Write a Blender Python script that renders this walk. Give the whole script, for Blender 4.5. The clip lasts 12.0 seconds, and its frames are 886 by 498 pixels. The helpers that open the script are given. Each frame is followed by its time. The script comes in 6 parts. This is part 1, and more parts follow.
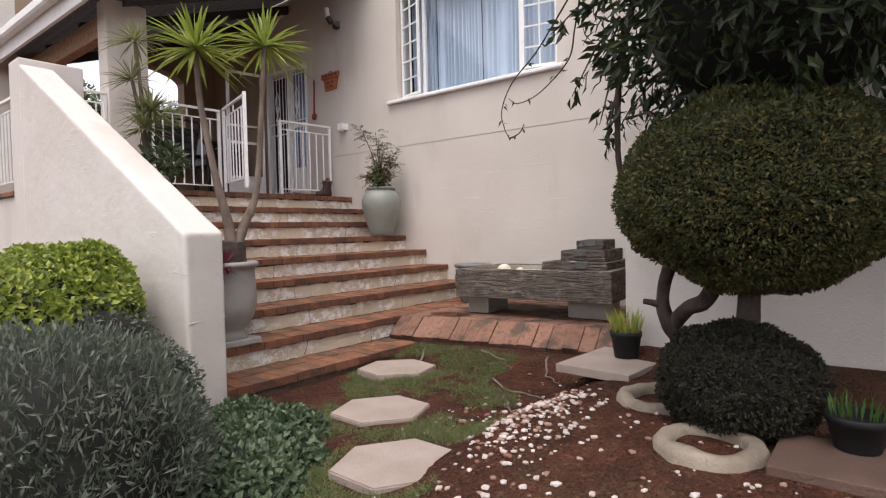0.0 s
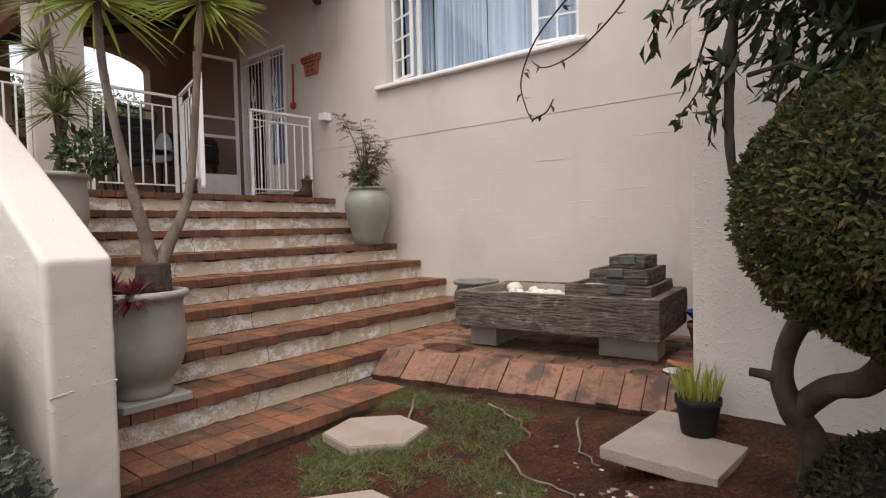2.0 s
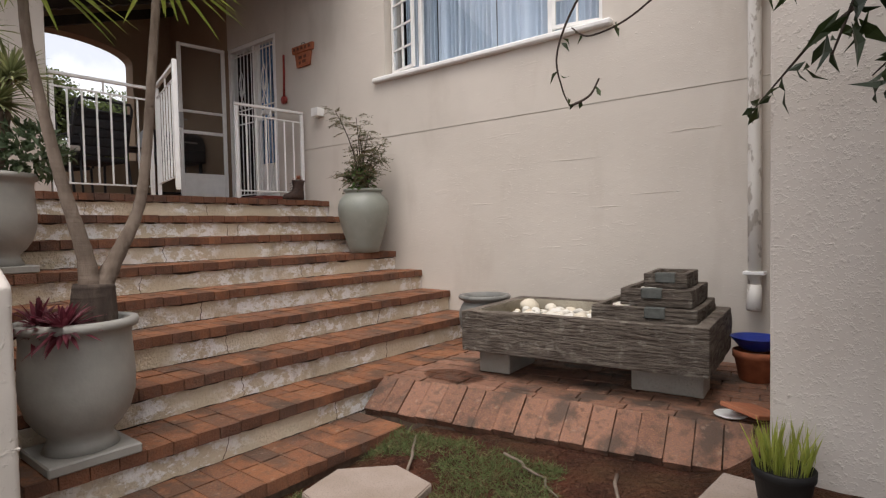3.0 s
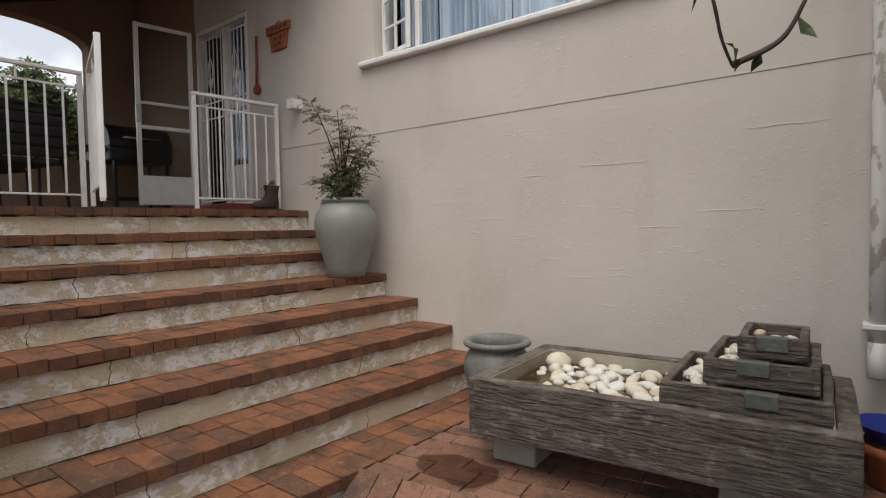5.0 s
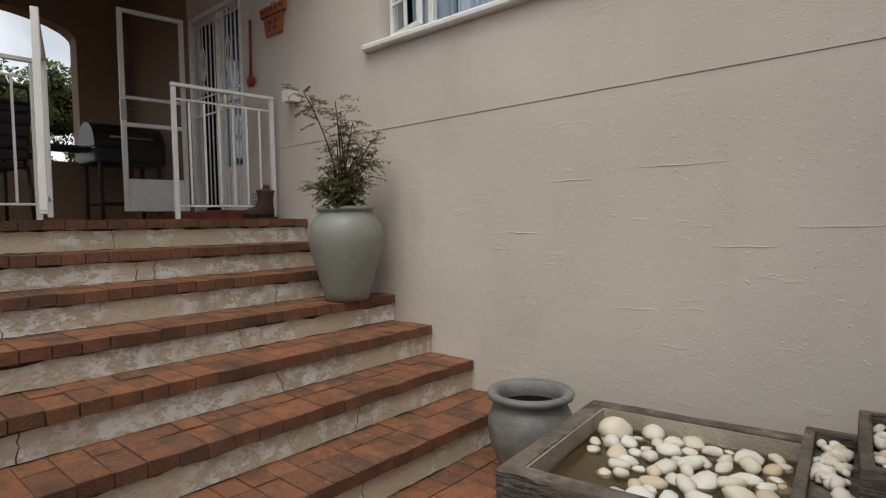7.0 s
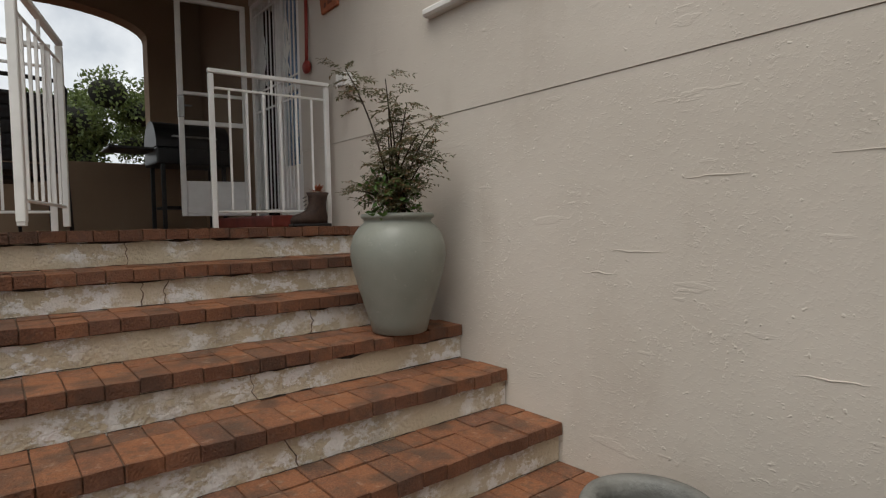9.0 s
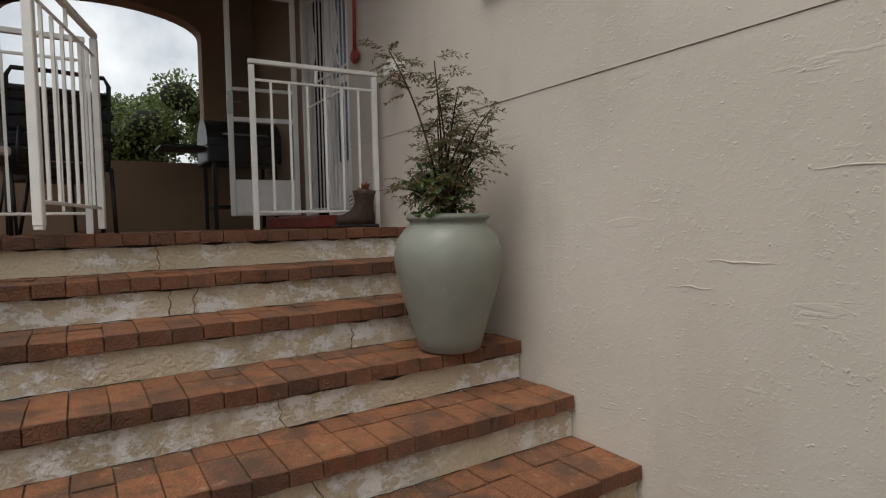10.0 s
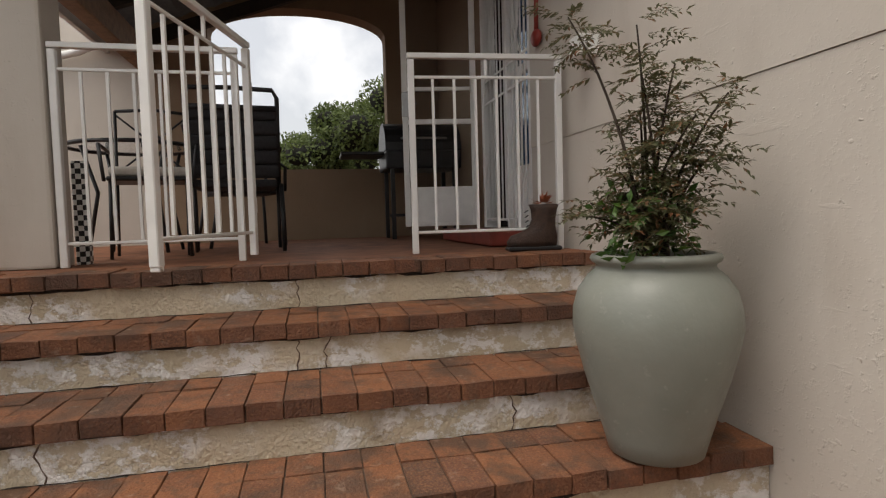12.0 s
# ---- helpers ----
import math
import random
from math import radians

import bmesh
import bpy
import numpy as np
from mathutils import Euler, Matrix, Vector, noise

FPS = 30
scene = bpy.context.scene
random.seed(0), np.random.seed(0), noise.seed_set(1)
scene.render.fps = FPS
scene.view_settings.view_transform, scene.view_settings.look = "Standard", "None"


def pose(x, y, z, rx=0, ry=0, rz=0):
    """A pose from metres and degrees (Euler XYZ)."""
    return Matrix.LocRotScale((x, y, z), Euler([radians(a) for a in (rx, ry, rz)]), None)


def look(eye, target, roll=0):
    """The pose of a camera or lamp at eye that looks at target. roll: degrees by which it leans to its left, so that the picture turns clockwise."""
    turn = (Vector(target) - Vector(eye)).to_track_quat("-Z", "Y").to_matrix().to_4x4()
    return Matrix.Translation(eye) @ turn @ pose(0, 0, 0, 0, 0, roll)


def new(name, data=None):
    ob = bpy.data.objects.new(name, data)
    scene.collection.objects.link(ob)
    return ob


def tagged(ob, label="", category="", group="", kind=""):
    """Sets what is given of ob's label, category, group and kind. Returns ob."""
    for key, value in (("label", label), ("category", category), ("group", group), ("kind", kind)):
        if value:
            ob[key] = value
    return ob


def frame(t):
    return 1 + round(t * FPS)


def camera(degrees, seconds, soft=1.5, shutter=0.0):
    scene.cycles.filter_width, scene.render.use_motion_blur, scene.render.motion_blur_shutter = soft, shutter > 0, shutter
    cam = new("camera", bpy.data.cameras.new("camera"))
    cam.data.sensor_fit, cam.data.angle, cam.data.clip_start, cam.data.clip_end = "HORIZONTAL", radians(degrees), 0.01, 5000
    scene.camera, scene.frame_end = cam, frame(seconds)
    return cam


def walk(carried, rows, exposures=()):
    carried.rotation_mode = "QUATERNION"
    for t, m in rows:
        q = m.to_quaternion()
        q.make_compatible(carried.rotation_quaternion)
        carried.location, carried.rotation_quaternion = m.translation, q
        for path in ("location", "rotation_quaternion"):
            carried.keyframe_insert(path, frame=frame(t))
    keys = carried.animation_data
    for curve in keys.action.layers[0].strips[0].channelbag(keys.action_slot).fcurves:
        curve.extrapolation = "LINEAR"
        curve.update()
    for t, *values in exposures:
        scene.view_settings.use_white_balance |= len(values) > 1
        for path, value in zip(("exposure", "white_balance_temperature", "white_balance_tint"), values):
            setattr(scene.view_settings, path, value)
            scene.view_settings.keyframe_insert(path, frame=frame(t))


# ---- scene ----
cam = camera(76.6, 12.0, soft=1.2)
PATH = [
    (0, (0.149, -0.02, 1.021), (-1.099, 1.541, 0.957), -1.3),
    (0.5, (0.001, 0.165, 1.04), (-1.248, 1.726, 0.97), -1.2),
    (1, (-0.137, 0.351, 1.073), (-1.385, 1.913, 0.999), -1.2),
    (1.5, (-0.306, 0.569, 1.078), (-1.555, 2.129, 1.008), -1.4),
    (2, (-0.467, 0.803, 1.122), (-1.716, 2.364, 1.05), -1.3),
    (2.5, (-0.653, 1.018, 1.148), (-1.901, 2.579, 1.074), -1.3),
    (3, (-0.832, 1.212, 1.184), (-2.081, 2.772, 1.112), -1.1),
    (5, (-1.448, 2.005, 1.349), (-2.703, 3.559, 1.267), -0.9),
    (5.5, (-1.612, 2.174, 1.353), (-2.873, 3.725, 1.277), -0.8),
    (6, (-1.757, 2.325, 1.388), (-3.031, 3.865, 1.318), -0.8),
    (6.5, (-1.803, 2.429, 1.421), (-3.092, 3.956, 1.34), -1.0),
    (8.5, (-2.287, 3.143, 1.503), (-3.76, 4.492, 1.412), -1.0),
    (9, (-2.385, 3.276, 1.511), (-3.937, 4.534, 1.422), -1.1),
    (9.5, (-2.509, 3.387, 1.533), (-4.133, 4.55, 1.439), -1.2),
    (10, (-2.651, 3.509, 1.534), (-4.327, 4.596, 1.438), -1.2),
    (10.5, (-2.782, 3.671, 1.52), (-4.513, 4.669, 1.425), -1.2),
    (11, (-2.923, 3.83, 1.627), (-4.764, 4.605, 1.521), -1.4),
    (11.5, (-3.073, 3.876, 1.667), (-4.988, 4.443, 1.56), -1.6),
    (12, (-3.239, 3.896, 1.688), (-5.185, 4.341, 1.576), -1.6),
]
EXPOSURE = [(0.0, 0.86, 6350, 17), (1.0, 0.81, 6450, 17), (2.0, 0.75, 6550, 15), (3.0, 0.63, 6600, 14), (5.0, 0.37, 6520, 11), (6.5, 0.25, 6520, 9), (8.5, 0.12, 6600, 8), (9.5, 0.13, 6600, 8), (11.0, 0.22, 6650, 9), (12.0, 0.37, 6850, 11)]
walk(cam, [(t, look(eye, target, roll)) for t, eye, target, roll in PATH], EXPOSURE)

# ---- light ----
world = bpy.data.worlds.new("sky")
scene.world = world
world.use_nodes = True
wn = world.node_tree
sky = wn.nodes.new("ShaderNodeTexSky")
sky.sky_type, sky.sun_disc = "NISHITA", False
sky.sun_elevation, sky.sun_rotation = radians(62), radians(150)
sky.dust_density, sky.air_density = 4.0, 1.0
coord = wn.nodes.new("ShaderNodeTexCoord")
cloud = wn.nodes.new("ShaderNodeTexNoise")
cloud.inputs["Scale"].default_value, cloud.inputs["Detail"].default_value = 4.5, 7.0
cloud_ramp = wn.nodes.new("ShaderNodeValToRGB")
cloud_ramp.color_ramp.elements[0].position, cloud_ramp.color_ramp.elements[1].position = 0.38, 0.56
cloud_ramp.color_ramp.elements[0].color = (0.5, 0.5, 0.5, 1)
mixsky = wn.nodes.new("ShaderNodeMix")
mixsky.data_type = "RGBA"
mixsky.inputs["B"].default_value = (11.2, 11.5, 11.9, 1)
wn.links.new(coord.outputs["Generated"], cloud.inputs["Vector"])
wn.links.new(cloud.outputs["Fac"], cloud_ramp.inputs["Fac"])
wn.links.new(cloud_ramp.outputs["Color"], mixsky.inputs["Factor"])
wn.links.new(sky.outputs["Color"], mixsky.inputs["A"])
back = wn.nodes["Background"]
back.inputs["Strength"].default_value = 0.085
wn.links.new(mixsky.outputs["Result"], back.inputs["Color"])

sun = new("sun", bpy.data.lights.new("sun", "SUN"))
sun.data.energy, sun.data.angle, sun.data.color = 1.5, radians(40), (1.0, 0.96, 0.9)
sun.matrix_world = look((0, 0, 20), (-4.0, 9.0, 0))


# ---- materials ----
def rgba(c):
    return (c[0], c[1], c[2], 1.0)


class Mat:
    """A principled material with small helpers to wire noise into it."""

    def __init__(self, name, rough=0.8, metal=0.0, spec=0.4):
        self.m = bpy.data.materials.new(name)
        self.m.use_nodes = True
        self.t = self.m.node_tree
        self.b = self.t.nodes["Principled BSDF"]
        self.b.inputs["Roughness"].default_value = rough
        self.b.inputs["Metallic"].default_value = metal
        self.b.inputs["Specular IOR Level"].default_value = spec
        self.co = self.t.nodes.new("ShaderNodeTexCoord").outputs["Object"]

    def world_space(self):
        self.co = self.t.nodes.new("ShaderNodeNewGeometry").outputs["Position"]
        return self

    def noise(self, scale, detail=4.0, lo=0.35, hi=0.65, stretch=None, rough=0.55):
        n = self.t.nodes.new("ShaderNodeTexNoise")
        n.inputs["Scale"].default_value, n.inputs["Detail"].default_value = scale, detail
        n.inputs["Roughness"].default_value = rough
        co = self.co
        if stretch:
            mp = self.t.nodes.new("ShaderNodeMapping")
            mp.inputs["Scale"].default_value = stretch
            self.t.links.new(co, mp.inputs["Vector"])
            co = mp.outputs["Vector"]
        self.t.links.new(co, n.inputs["Vector"])
        r = self.t.nodes.new("ShaderNodeMapRange")
        r.inputs["From Min"].default_value, r.inputs["From Max"].default_value = lo, hi
        self.t.links.new(n.outputs["Fac"], r.inputs["Value"])
        return r.outputs["Result"]

    def mix(self, fac, a, b):
        x = self.t.nodes.new("ShaderNodeMix")
        x.data_type = "RGBA"
        if isinstance(fac, float):
            x.inputs["Factor"].default_value = fac
        else:
            self.t.links.new(fac, x.inputs["Factor"])
        for key, v in (("A", a), ("B", b)):
            if isinstance(v, tuple):
                x.inputs[key].default_value = rgba(v)
            else:
                self.t.links.new(v, x.inputs[key])
        return x.outputs["Result"]

    def times(self, a, b):
        x = self.t.nodes.new("ShaderNodeMath")
        x.operation = "MULTIPLY"
        for i, v in enumerate((a, b)):
            if isinstance(v, float):
                x.inputs[i].default_value = v
            else:
                self.t.links.new(v, x.inputs[i])
        return x.outputs[0]

    def random(self):
        return self.t.nodes.new("ShaderNodeObjectInfo").outputs["Random"]

    def island(self):
        return self.t.nodes.new("ShaderNodeNewGeometry").outputs["Random Per Island"]

    def ramp(self, fac, stops):
        r = self.t.nodes.new("ShaderNodeValToRGB")
        e = r.color_ramp.elements
        while len(e) < len(stops):
            e.new(0.5)
        for i, (p, c) in enumerate(stops):
            e[i].position, e[i].color = p, rgba(c)
        self.t.links.new(fac, r.inputs["Fac"])
        return r.outputs["Color"]

    def colour(self, c):
        if isinstance(c, tuple):
            self.b.inputs["Base Color"].default_value = rgba(c)
        else:
            self.t.links.new(c, self.b.inputs["Base Color"])
        return self

    def rough(self, s, lo, hi):
        r = self.t.nodes.new("ShaderNodeMapRange")
        r.inputs["To Min"].default_value, r.inputs["To Max"].default_value = lo, hi
        self.t.links.new(s, r.inputs["Value"])
        self.t.links.new(r.outputs["Result"], self.b.inputs["Roughness"])
        return self

    def bump(self, height, strength, distance):
        b = self.t.nodes.new("ShaderNodeBump")
        b.inputs["Strength"].default_value, b.inputs["Distance"].default_value = strength, distance
        self.t.links.new(height, b.inputs["Height"])
        old = self.b.inputs["Normal"].links
        if old:
            self.t.links.new(old[0].from_socket, b.inputs["Normal"])
        self.t.links.new(b.outputs["Normal"], self.b.inputs["Normal"])
        return self


def plaster(name, a, b, coarse, dirt=(0.36, 0.30, 0.24)):
    m = Mat(name, 0.86, spec=0.25).world_space()
    big = m.noise(1.3, 5, 0.35, 0.7)
    c = m.mix(big, a, b)
    stain = m.times(m.noise(2.1, 6, 0.56, 0.78, (1, 1, 0.35)), 0.45)
    c = m.mix(stain, c, dirt)
    m.colour(c)
    m.bump(m.noise(2.2, 3, 0.2, 0.8), 0.22, 0.03)
    patch = m.noise(2.6, 4, 0.46, 0.62)
    m.bump(m.noise(75, 3, 0.52, 0.70), coarse, 0.005)
    m.bump(m.times(m.noise(48, 3, 0.60, 0.68), patch), 0.42, 0.005)
    m.bump(m.times(m.noise(13, 5, 0.66, 0.71, (1, 1, 1.8)), patch), 0.2, 0.004)
    m.bump(m.noise(38, 1, 0.27, 0.22), 0.5, 0.005)
    m.bump(m.noise(33, 2, 0.64, 0.72), coarse * 0.8, 0.006)
    m.bump(m.noise(70, 2, 0.68, 0.74), 0.3, 0.004)
    m.bump(m.noise(3.1, 4, 0.66, 0.70, (1, 1, 5.0)), 0.28, 0.004)
    return m.m


WALL = plaster("cream_plaster", (0.60, 0.548, 0.485), (0.545, 0.497, 0.435), 0.13)
ROUGH_WALL = plaster("rough_plaster", (0.60, 0.545, 0.49), (0.54, 0.485, 0.425), 0.42)
PARAPET = plaster("white_plaster", (0.60, 0.552, 0.50), (0.53, 0.48, 0.425), 0.12)
TAN = plaster("tan_plaster", (0.30, 0.215, 0.145), (0.25, 0.18, 0.12), 0.3)
CEIL = plaster("porch_plaster", (0.42, 0.33, 0.25), (0.36, 0.28, 0.21), 0.4)


def riser_paint():
    m = Mat("flaking_riser_paint", 0.85, spec=0.25).world_space()
    c = m.mix(m.noise(3, 5, 0.35, 0.65), (0.63, 0.545, 0.415), (0.56, 0.475, 0.345))
    flake = m.times(m.noise(11, 9, 0.48, 0.53, (1, 1, 1.5), 0.78), m.noise(2.0, 3, 0.42, 0.52))
    c = m.mix(flake, c, (0.84, 0.82, 0.79))
    c = m.mix(m.times(m.noise(7, 6, 0.58, 0.72, (1, 1, 0.6)), 0.4), c, (0.25, 0.18, 0.12))
    m.colour(c)
    m.bump(m.noise(60, 5, 0.35, 0.7), 0.8, 0.007)
    m.bump(flake, 0.6, 0.004)
    return m.m


RISER = riser_paint()


def brick_material(name, stops, moss, front=0.0):
    m = Mat(name, 0.8, spec=0.35).world_space()
    c = m.ramp(m.random(), stops)
    c = m.mix(m.times(m.noise(130, 4, 0.45, 0.68), 0.5), c, (0.40, 0.19, 0.09))
    c = m.mix(m.times(m.noise(5, 7, 0.50, 0.62), moss), c, (0.06, 0.046, 0.036))
    c = m.mix(m.times(m.noise(28, 5, 0.52, 0.64), moss * 0.7), c, (0.09, 0.06, 0.042))
    c = m.mix(m.times(m.noise(23, 5, 0.62, 0.72), 0.4), c, (0.42, 0.30, 0.22))
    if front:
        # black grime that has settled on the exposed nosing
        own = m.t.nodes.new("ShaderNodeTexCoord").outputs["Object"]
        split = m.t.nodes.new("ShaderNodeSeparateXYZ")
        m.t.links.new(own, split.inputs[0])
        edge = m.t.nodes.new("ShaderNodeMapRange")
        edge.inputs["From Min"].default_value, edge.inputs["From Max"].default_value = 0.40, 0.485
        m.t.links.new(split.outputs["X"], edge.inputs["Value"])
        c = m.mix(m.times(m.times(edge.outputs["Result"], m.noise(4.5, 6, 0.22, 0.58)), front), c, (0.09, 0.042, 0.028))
    m.colour(c)
    m.rough(m.noise(6, 4, 0.3, 0.7), 0.55, 0.9)
    m.bump(m.noise(110, 4, 0.3, 0.75), 0.8, 0.004)
    m.bump(m.noise(14, 3, 0.3, 0.7), 0.4, 0.006)
    return m.m


BRICK = brick_material("terracotta_paver", [(0.0, (0.11, 0.058, 0.04)), (0.2, (0.185, 0.075, 0.04)), (0.6, (0.26, 0.105, 0.05)), (0.85, (0.21, 0.083, 0.043)), (1.0, (0.15, 0.068, 0.045))], 0.66)
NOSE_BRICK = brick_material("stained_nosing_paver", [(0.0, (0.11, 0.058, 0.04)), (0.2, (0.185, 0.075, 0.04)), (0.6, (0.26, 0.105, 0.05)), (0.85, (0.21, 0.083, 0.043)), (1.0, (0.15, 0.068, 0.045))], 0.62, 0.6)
APRON = brick_material("pink_paver", [(0.0, (0.15, 0.078, 0.056)), (0.4, (0.22, 0.112, 0.076)), (0.8, (0.265, 0.14, 0.098)), (1.0, (0.18, 0.09, 0.065))], 0.8)


def plain(name, c, rough=0.5, metal=0.0, spec=0.5, vary=0.25, scale=18, bump=0.15):
    m = Mat(name, rough, metal, spec)
    d = tuple(v * (1 - vary) for v in c)
    m.colour(m.mix(m.noise(scale, 5, 0.35, 0.7), c, d))
    if bump:
        m.bump(m.noise(scale * 4, 4), bump, 0.003)
    return m.m


MORTAR = plain("sand_joint", (0.15, 0.10, 0.07), 0.95, vary=0.5, scale=30)
WHITE = plain("white_enamel", (0.84, 0.83, 0.80), 0.42, vary=0.1, scale=9, bump=0.05)
SILL = plain("white_sill_paint", (0.78, 0.77, 0.75), 0.5, vary=0.1)
BLACK = plain("black_metal", (0.015, 0.015, 0.017), 0.45, vary=0.3)
STEEL = plain("galvanised", (0.45, 0.45, 0.44), 0.45, 0.8)
DARKWOOD = plain("dark_roof_timber", (0.035, 0.026, 0.02), 0.8, vary=0.5)
BEAM = plain("brown_beam", (0.30, 0.17, 0.09), 0.7, vary=0.4)
TERRA = plain("terracotta", (0.40, 0.13, 0.06), 0.8, vary=0.35)
RED = plain("red_enamel", (0.28, 0.03, 0.02), 0.45, vary=0.3)
REDSTEP = plain("red_polish", (0.24, 0.045, 0.03), 0.5, vary=0.4, scale=8)
BOOT = plain("worn_brown_leather", (0.055, 0.028, 0.018), 0.7, vary=0.5, scale=25, bump=0.5)
BLUE = plain("blue_plastic", (0.01, 0.03, 0.25), 0.35, vary=0.1)
BLACKPOT = plain("black_nursery_plastic", (0.014, 0.013, 0.013), 0.6, vary=0.3, spec=0.25)
GREYROOF = plain("roof_sheet", (0.10, 0.09, 0.085), 0.7, vary=0.4)
FABRIC = plain("charcoal_sling_fabric", (0.03, 0.03, 0.034), 0.9, vary=0.3, scale=60, bump=0.4)
CUSHION = plain("cream_cushion_fabric", (0.55, 0.52, 0.47), 0.9, vary=0.2, scale=40)
ORANGE = plain("orange_juice", (0.8, 0.35, 0.02), 0.4, vary=0.1)


def glaze():
    m = Mat("sage_glaze", 0.42, spec=0.5)
    c = m.mix(m.noise(5, 5, 0.35, 0.7), (0.245, 0.255, 0.22), (0.20, 0.212, 0.183))
    m.colour(m.mix(m.times(m.noise(40, 5, 0.62, 0.75), 0.5), c, (0.36, 0.36, 0.31)))
    m.rough(m.noise(9, 4), 0.34, 0.55)
    m.bump(m.noise(25, 3), 0.15, 0.003)
    return m.m


GLAZE = glaze()
URN = plain("pale_grey_glaze", (0.33, 0.32, 0.29), 0.6, vary=0.2, scale=6, bump=0.2)


def sleeper():
    m = Mat("weathered_cast_sleeper", 0.85, spec=0.3)
    g = m.times(m.noise(5, 9, 0.3, 0.7, (1.2, 1.2, 5), 0.7), m.noise(10, 5, 0.36, 0.52, (0.8, 0.8, 8), 0.55))
    c = m.mix(g, (0.075, 0.057, 0.045), (0.25, 0.21, 0.172))
    c = m.mix(m.times(m.noise(5, 5, 0.58, 0.78), 0.7), c, (0.075, 0.05, 0.038))
    c = m.mix(m.times(m.noise(16, 6, 0.56, 0.66), 0.5), c, (0.33, 0.30, 0.255))
    m.colour(c)
    m.bump(g, 1.0, 0.022)
    m.bump(m.noise(70, 4), 0.35, 0.003)
    return m.m


SLEEPER = sleeper()


def concrete(name, a, b):
    m = Mat(name, 0.9, spec=0.25)
    c = m.mix(m.noise(4, 5, 0.35, 0.7), a, b)
    m.colour(m.mix(m.noise(120, 3, 0.55, 0.7), c, tuple(v * 0.7 for v in a)))
    m.bump(m.noise(80, 4), 0.5, 0.004)
    return m.m


STONE = concrete("stepping_stone_concrete", (0.37, 0.30, 0.255), (0.29, 0.23, 0.185))
BLOCK = concrete("concrete_block", (0.40, 0.37, 0.33), (0.28, 0.25, 0.21))
LINING = concrete("lichen_stained_lining", (0.43, 0.39, 0.31), (0.22, 0.19, 0.14))
EDGING = concrete("sandstone_edging", (0.33, 0.275, 0.205), (0.17, 0.135, 0.10))


def pebble():
    m = Mat("white_pebble", 0.6, spec=0.4).world_space()
    c = m.ramp(m.random(), [(0.0, (0.62, 0.58, 0.50)), (0.45, (0.70, 0.68, 0.63)), (0.7, (0.64, 0.57, 0.45)), (0.85, (0.55, 0.43, 0.29)), (1.0, (0.66, 0.63, 0.56))])
    m.colour(m.mix(m.times(m.noise(25, 4, 0.5, 0.7), 0.28), c, (0.45, 0.37, 0.25)))
    m.bump(m.noise(60, 3), 0.2, 0.003)
    return m.m


PEBBLE = pebble()


def soil():
    m = Mat("red_garden_soil", 0.95, spec=0.2).world_space()
    c = m.mix(m.noise(6, 7, 0.35, 0.65), (0.125, 0.045, 0.024), (0.06, 0.024, 0.015))
    c = m.mix(m.noise(60, 4, 0.55, 0.7), c, (0.17, 0.085, 0.05))
    c = m.mix(m.times(m.noise(1.8, 4, 0.52, 0.66), 0.35), c, (0.11, 0.085, 0.04))
    m.colour(c)
    m.bump(m.noise(22, 6), 1.0, 0.045)
    m.bump(m.noise(110, 4), 0.7, 0.008)
    return m.m


SOIL = soil()


def leaf_material(name, stops, rough=0.5, spec=0.4, back=0.25):
    m = Mat(name, rough, spec=spec)
    m.colour(m.ramp(m.island(), stops))
    m.b.inputs["Subsurface Weight"].default_value = 0.0
    tr = m.t.nodes.new("ShaderNodeBsdfTranslucent")
    tr.inputs["Color"].default_value = rgba(tuple(min(1, v * 1.6) for v in stops[len(stops) // 2][1]))
    mix = m.t.nodes.new("ShaderNodeMixShader")
    mix.inputs[0].default_value = back
    m.t.links.new(m.b.outputs[0], mix.inputs[1])
    m.t.links.new(tr.outputs[0], mix.inputs[2])
    m.t.links.new(mix.outputs[0], m.t.nodes["Material Output"].inputs["Surface"])
    return m.m


BOX_LEAF = leaf_material("clipped_box_leaf", [(0, (0.022, 0.027, 0.012)), (0.5, (0.043, 0.05, 0.016)), (0.8, (0.085, 0.088, 0.022)), (1, (0.16, 0.11, 0.04))], 0.6, 0.3)
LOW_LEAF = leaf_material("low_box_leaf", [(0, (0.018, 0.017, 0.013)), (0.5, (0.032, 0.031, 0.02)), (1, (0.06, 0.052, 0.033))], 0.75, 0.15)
LIME_LEAF = leaf_material("golden_hedge_leaf", [(0, (0.07, 0.10, 0.015)), (0.5, (0.17, 0.22, 0.03)), (1, (0.34, 0.36, 0.06))])
LAV_LEAF = leaf_material("grey_lavender_leaf", [(0, (0.04, 0.052, 0.036)), (0.5, (0.082, 0.10, 0.072)), (1, (0.165, 0.175, 0.125))])
COVER_LEAF = leaf_material("ground_cover_leaf", [(0, (0.04, 0.065, 0.03)), (0.5, (0.075, 0.11, 0.055)), (1, (0.13, 0.17, 0.09))])
TREE_LEAF = leaf_material("dark_glossy_leaf", [(0, (0.011, 0.017, 0.007)), (0.5, (0.022, 0.034, 0.011)), (1, (0.06, 0.085, 0.025))], 0.45)
YUCCA_LEAF = leaf_material("dracaena_leaf", [(0, (0.10, 0.14, 0.02)), (0.5, (0.22, 0.27, 0.05)), (1, (0.40, 0.42, 0.12))], 0.4)
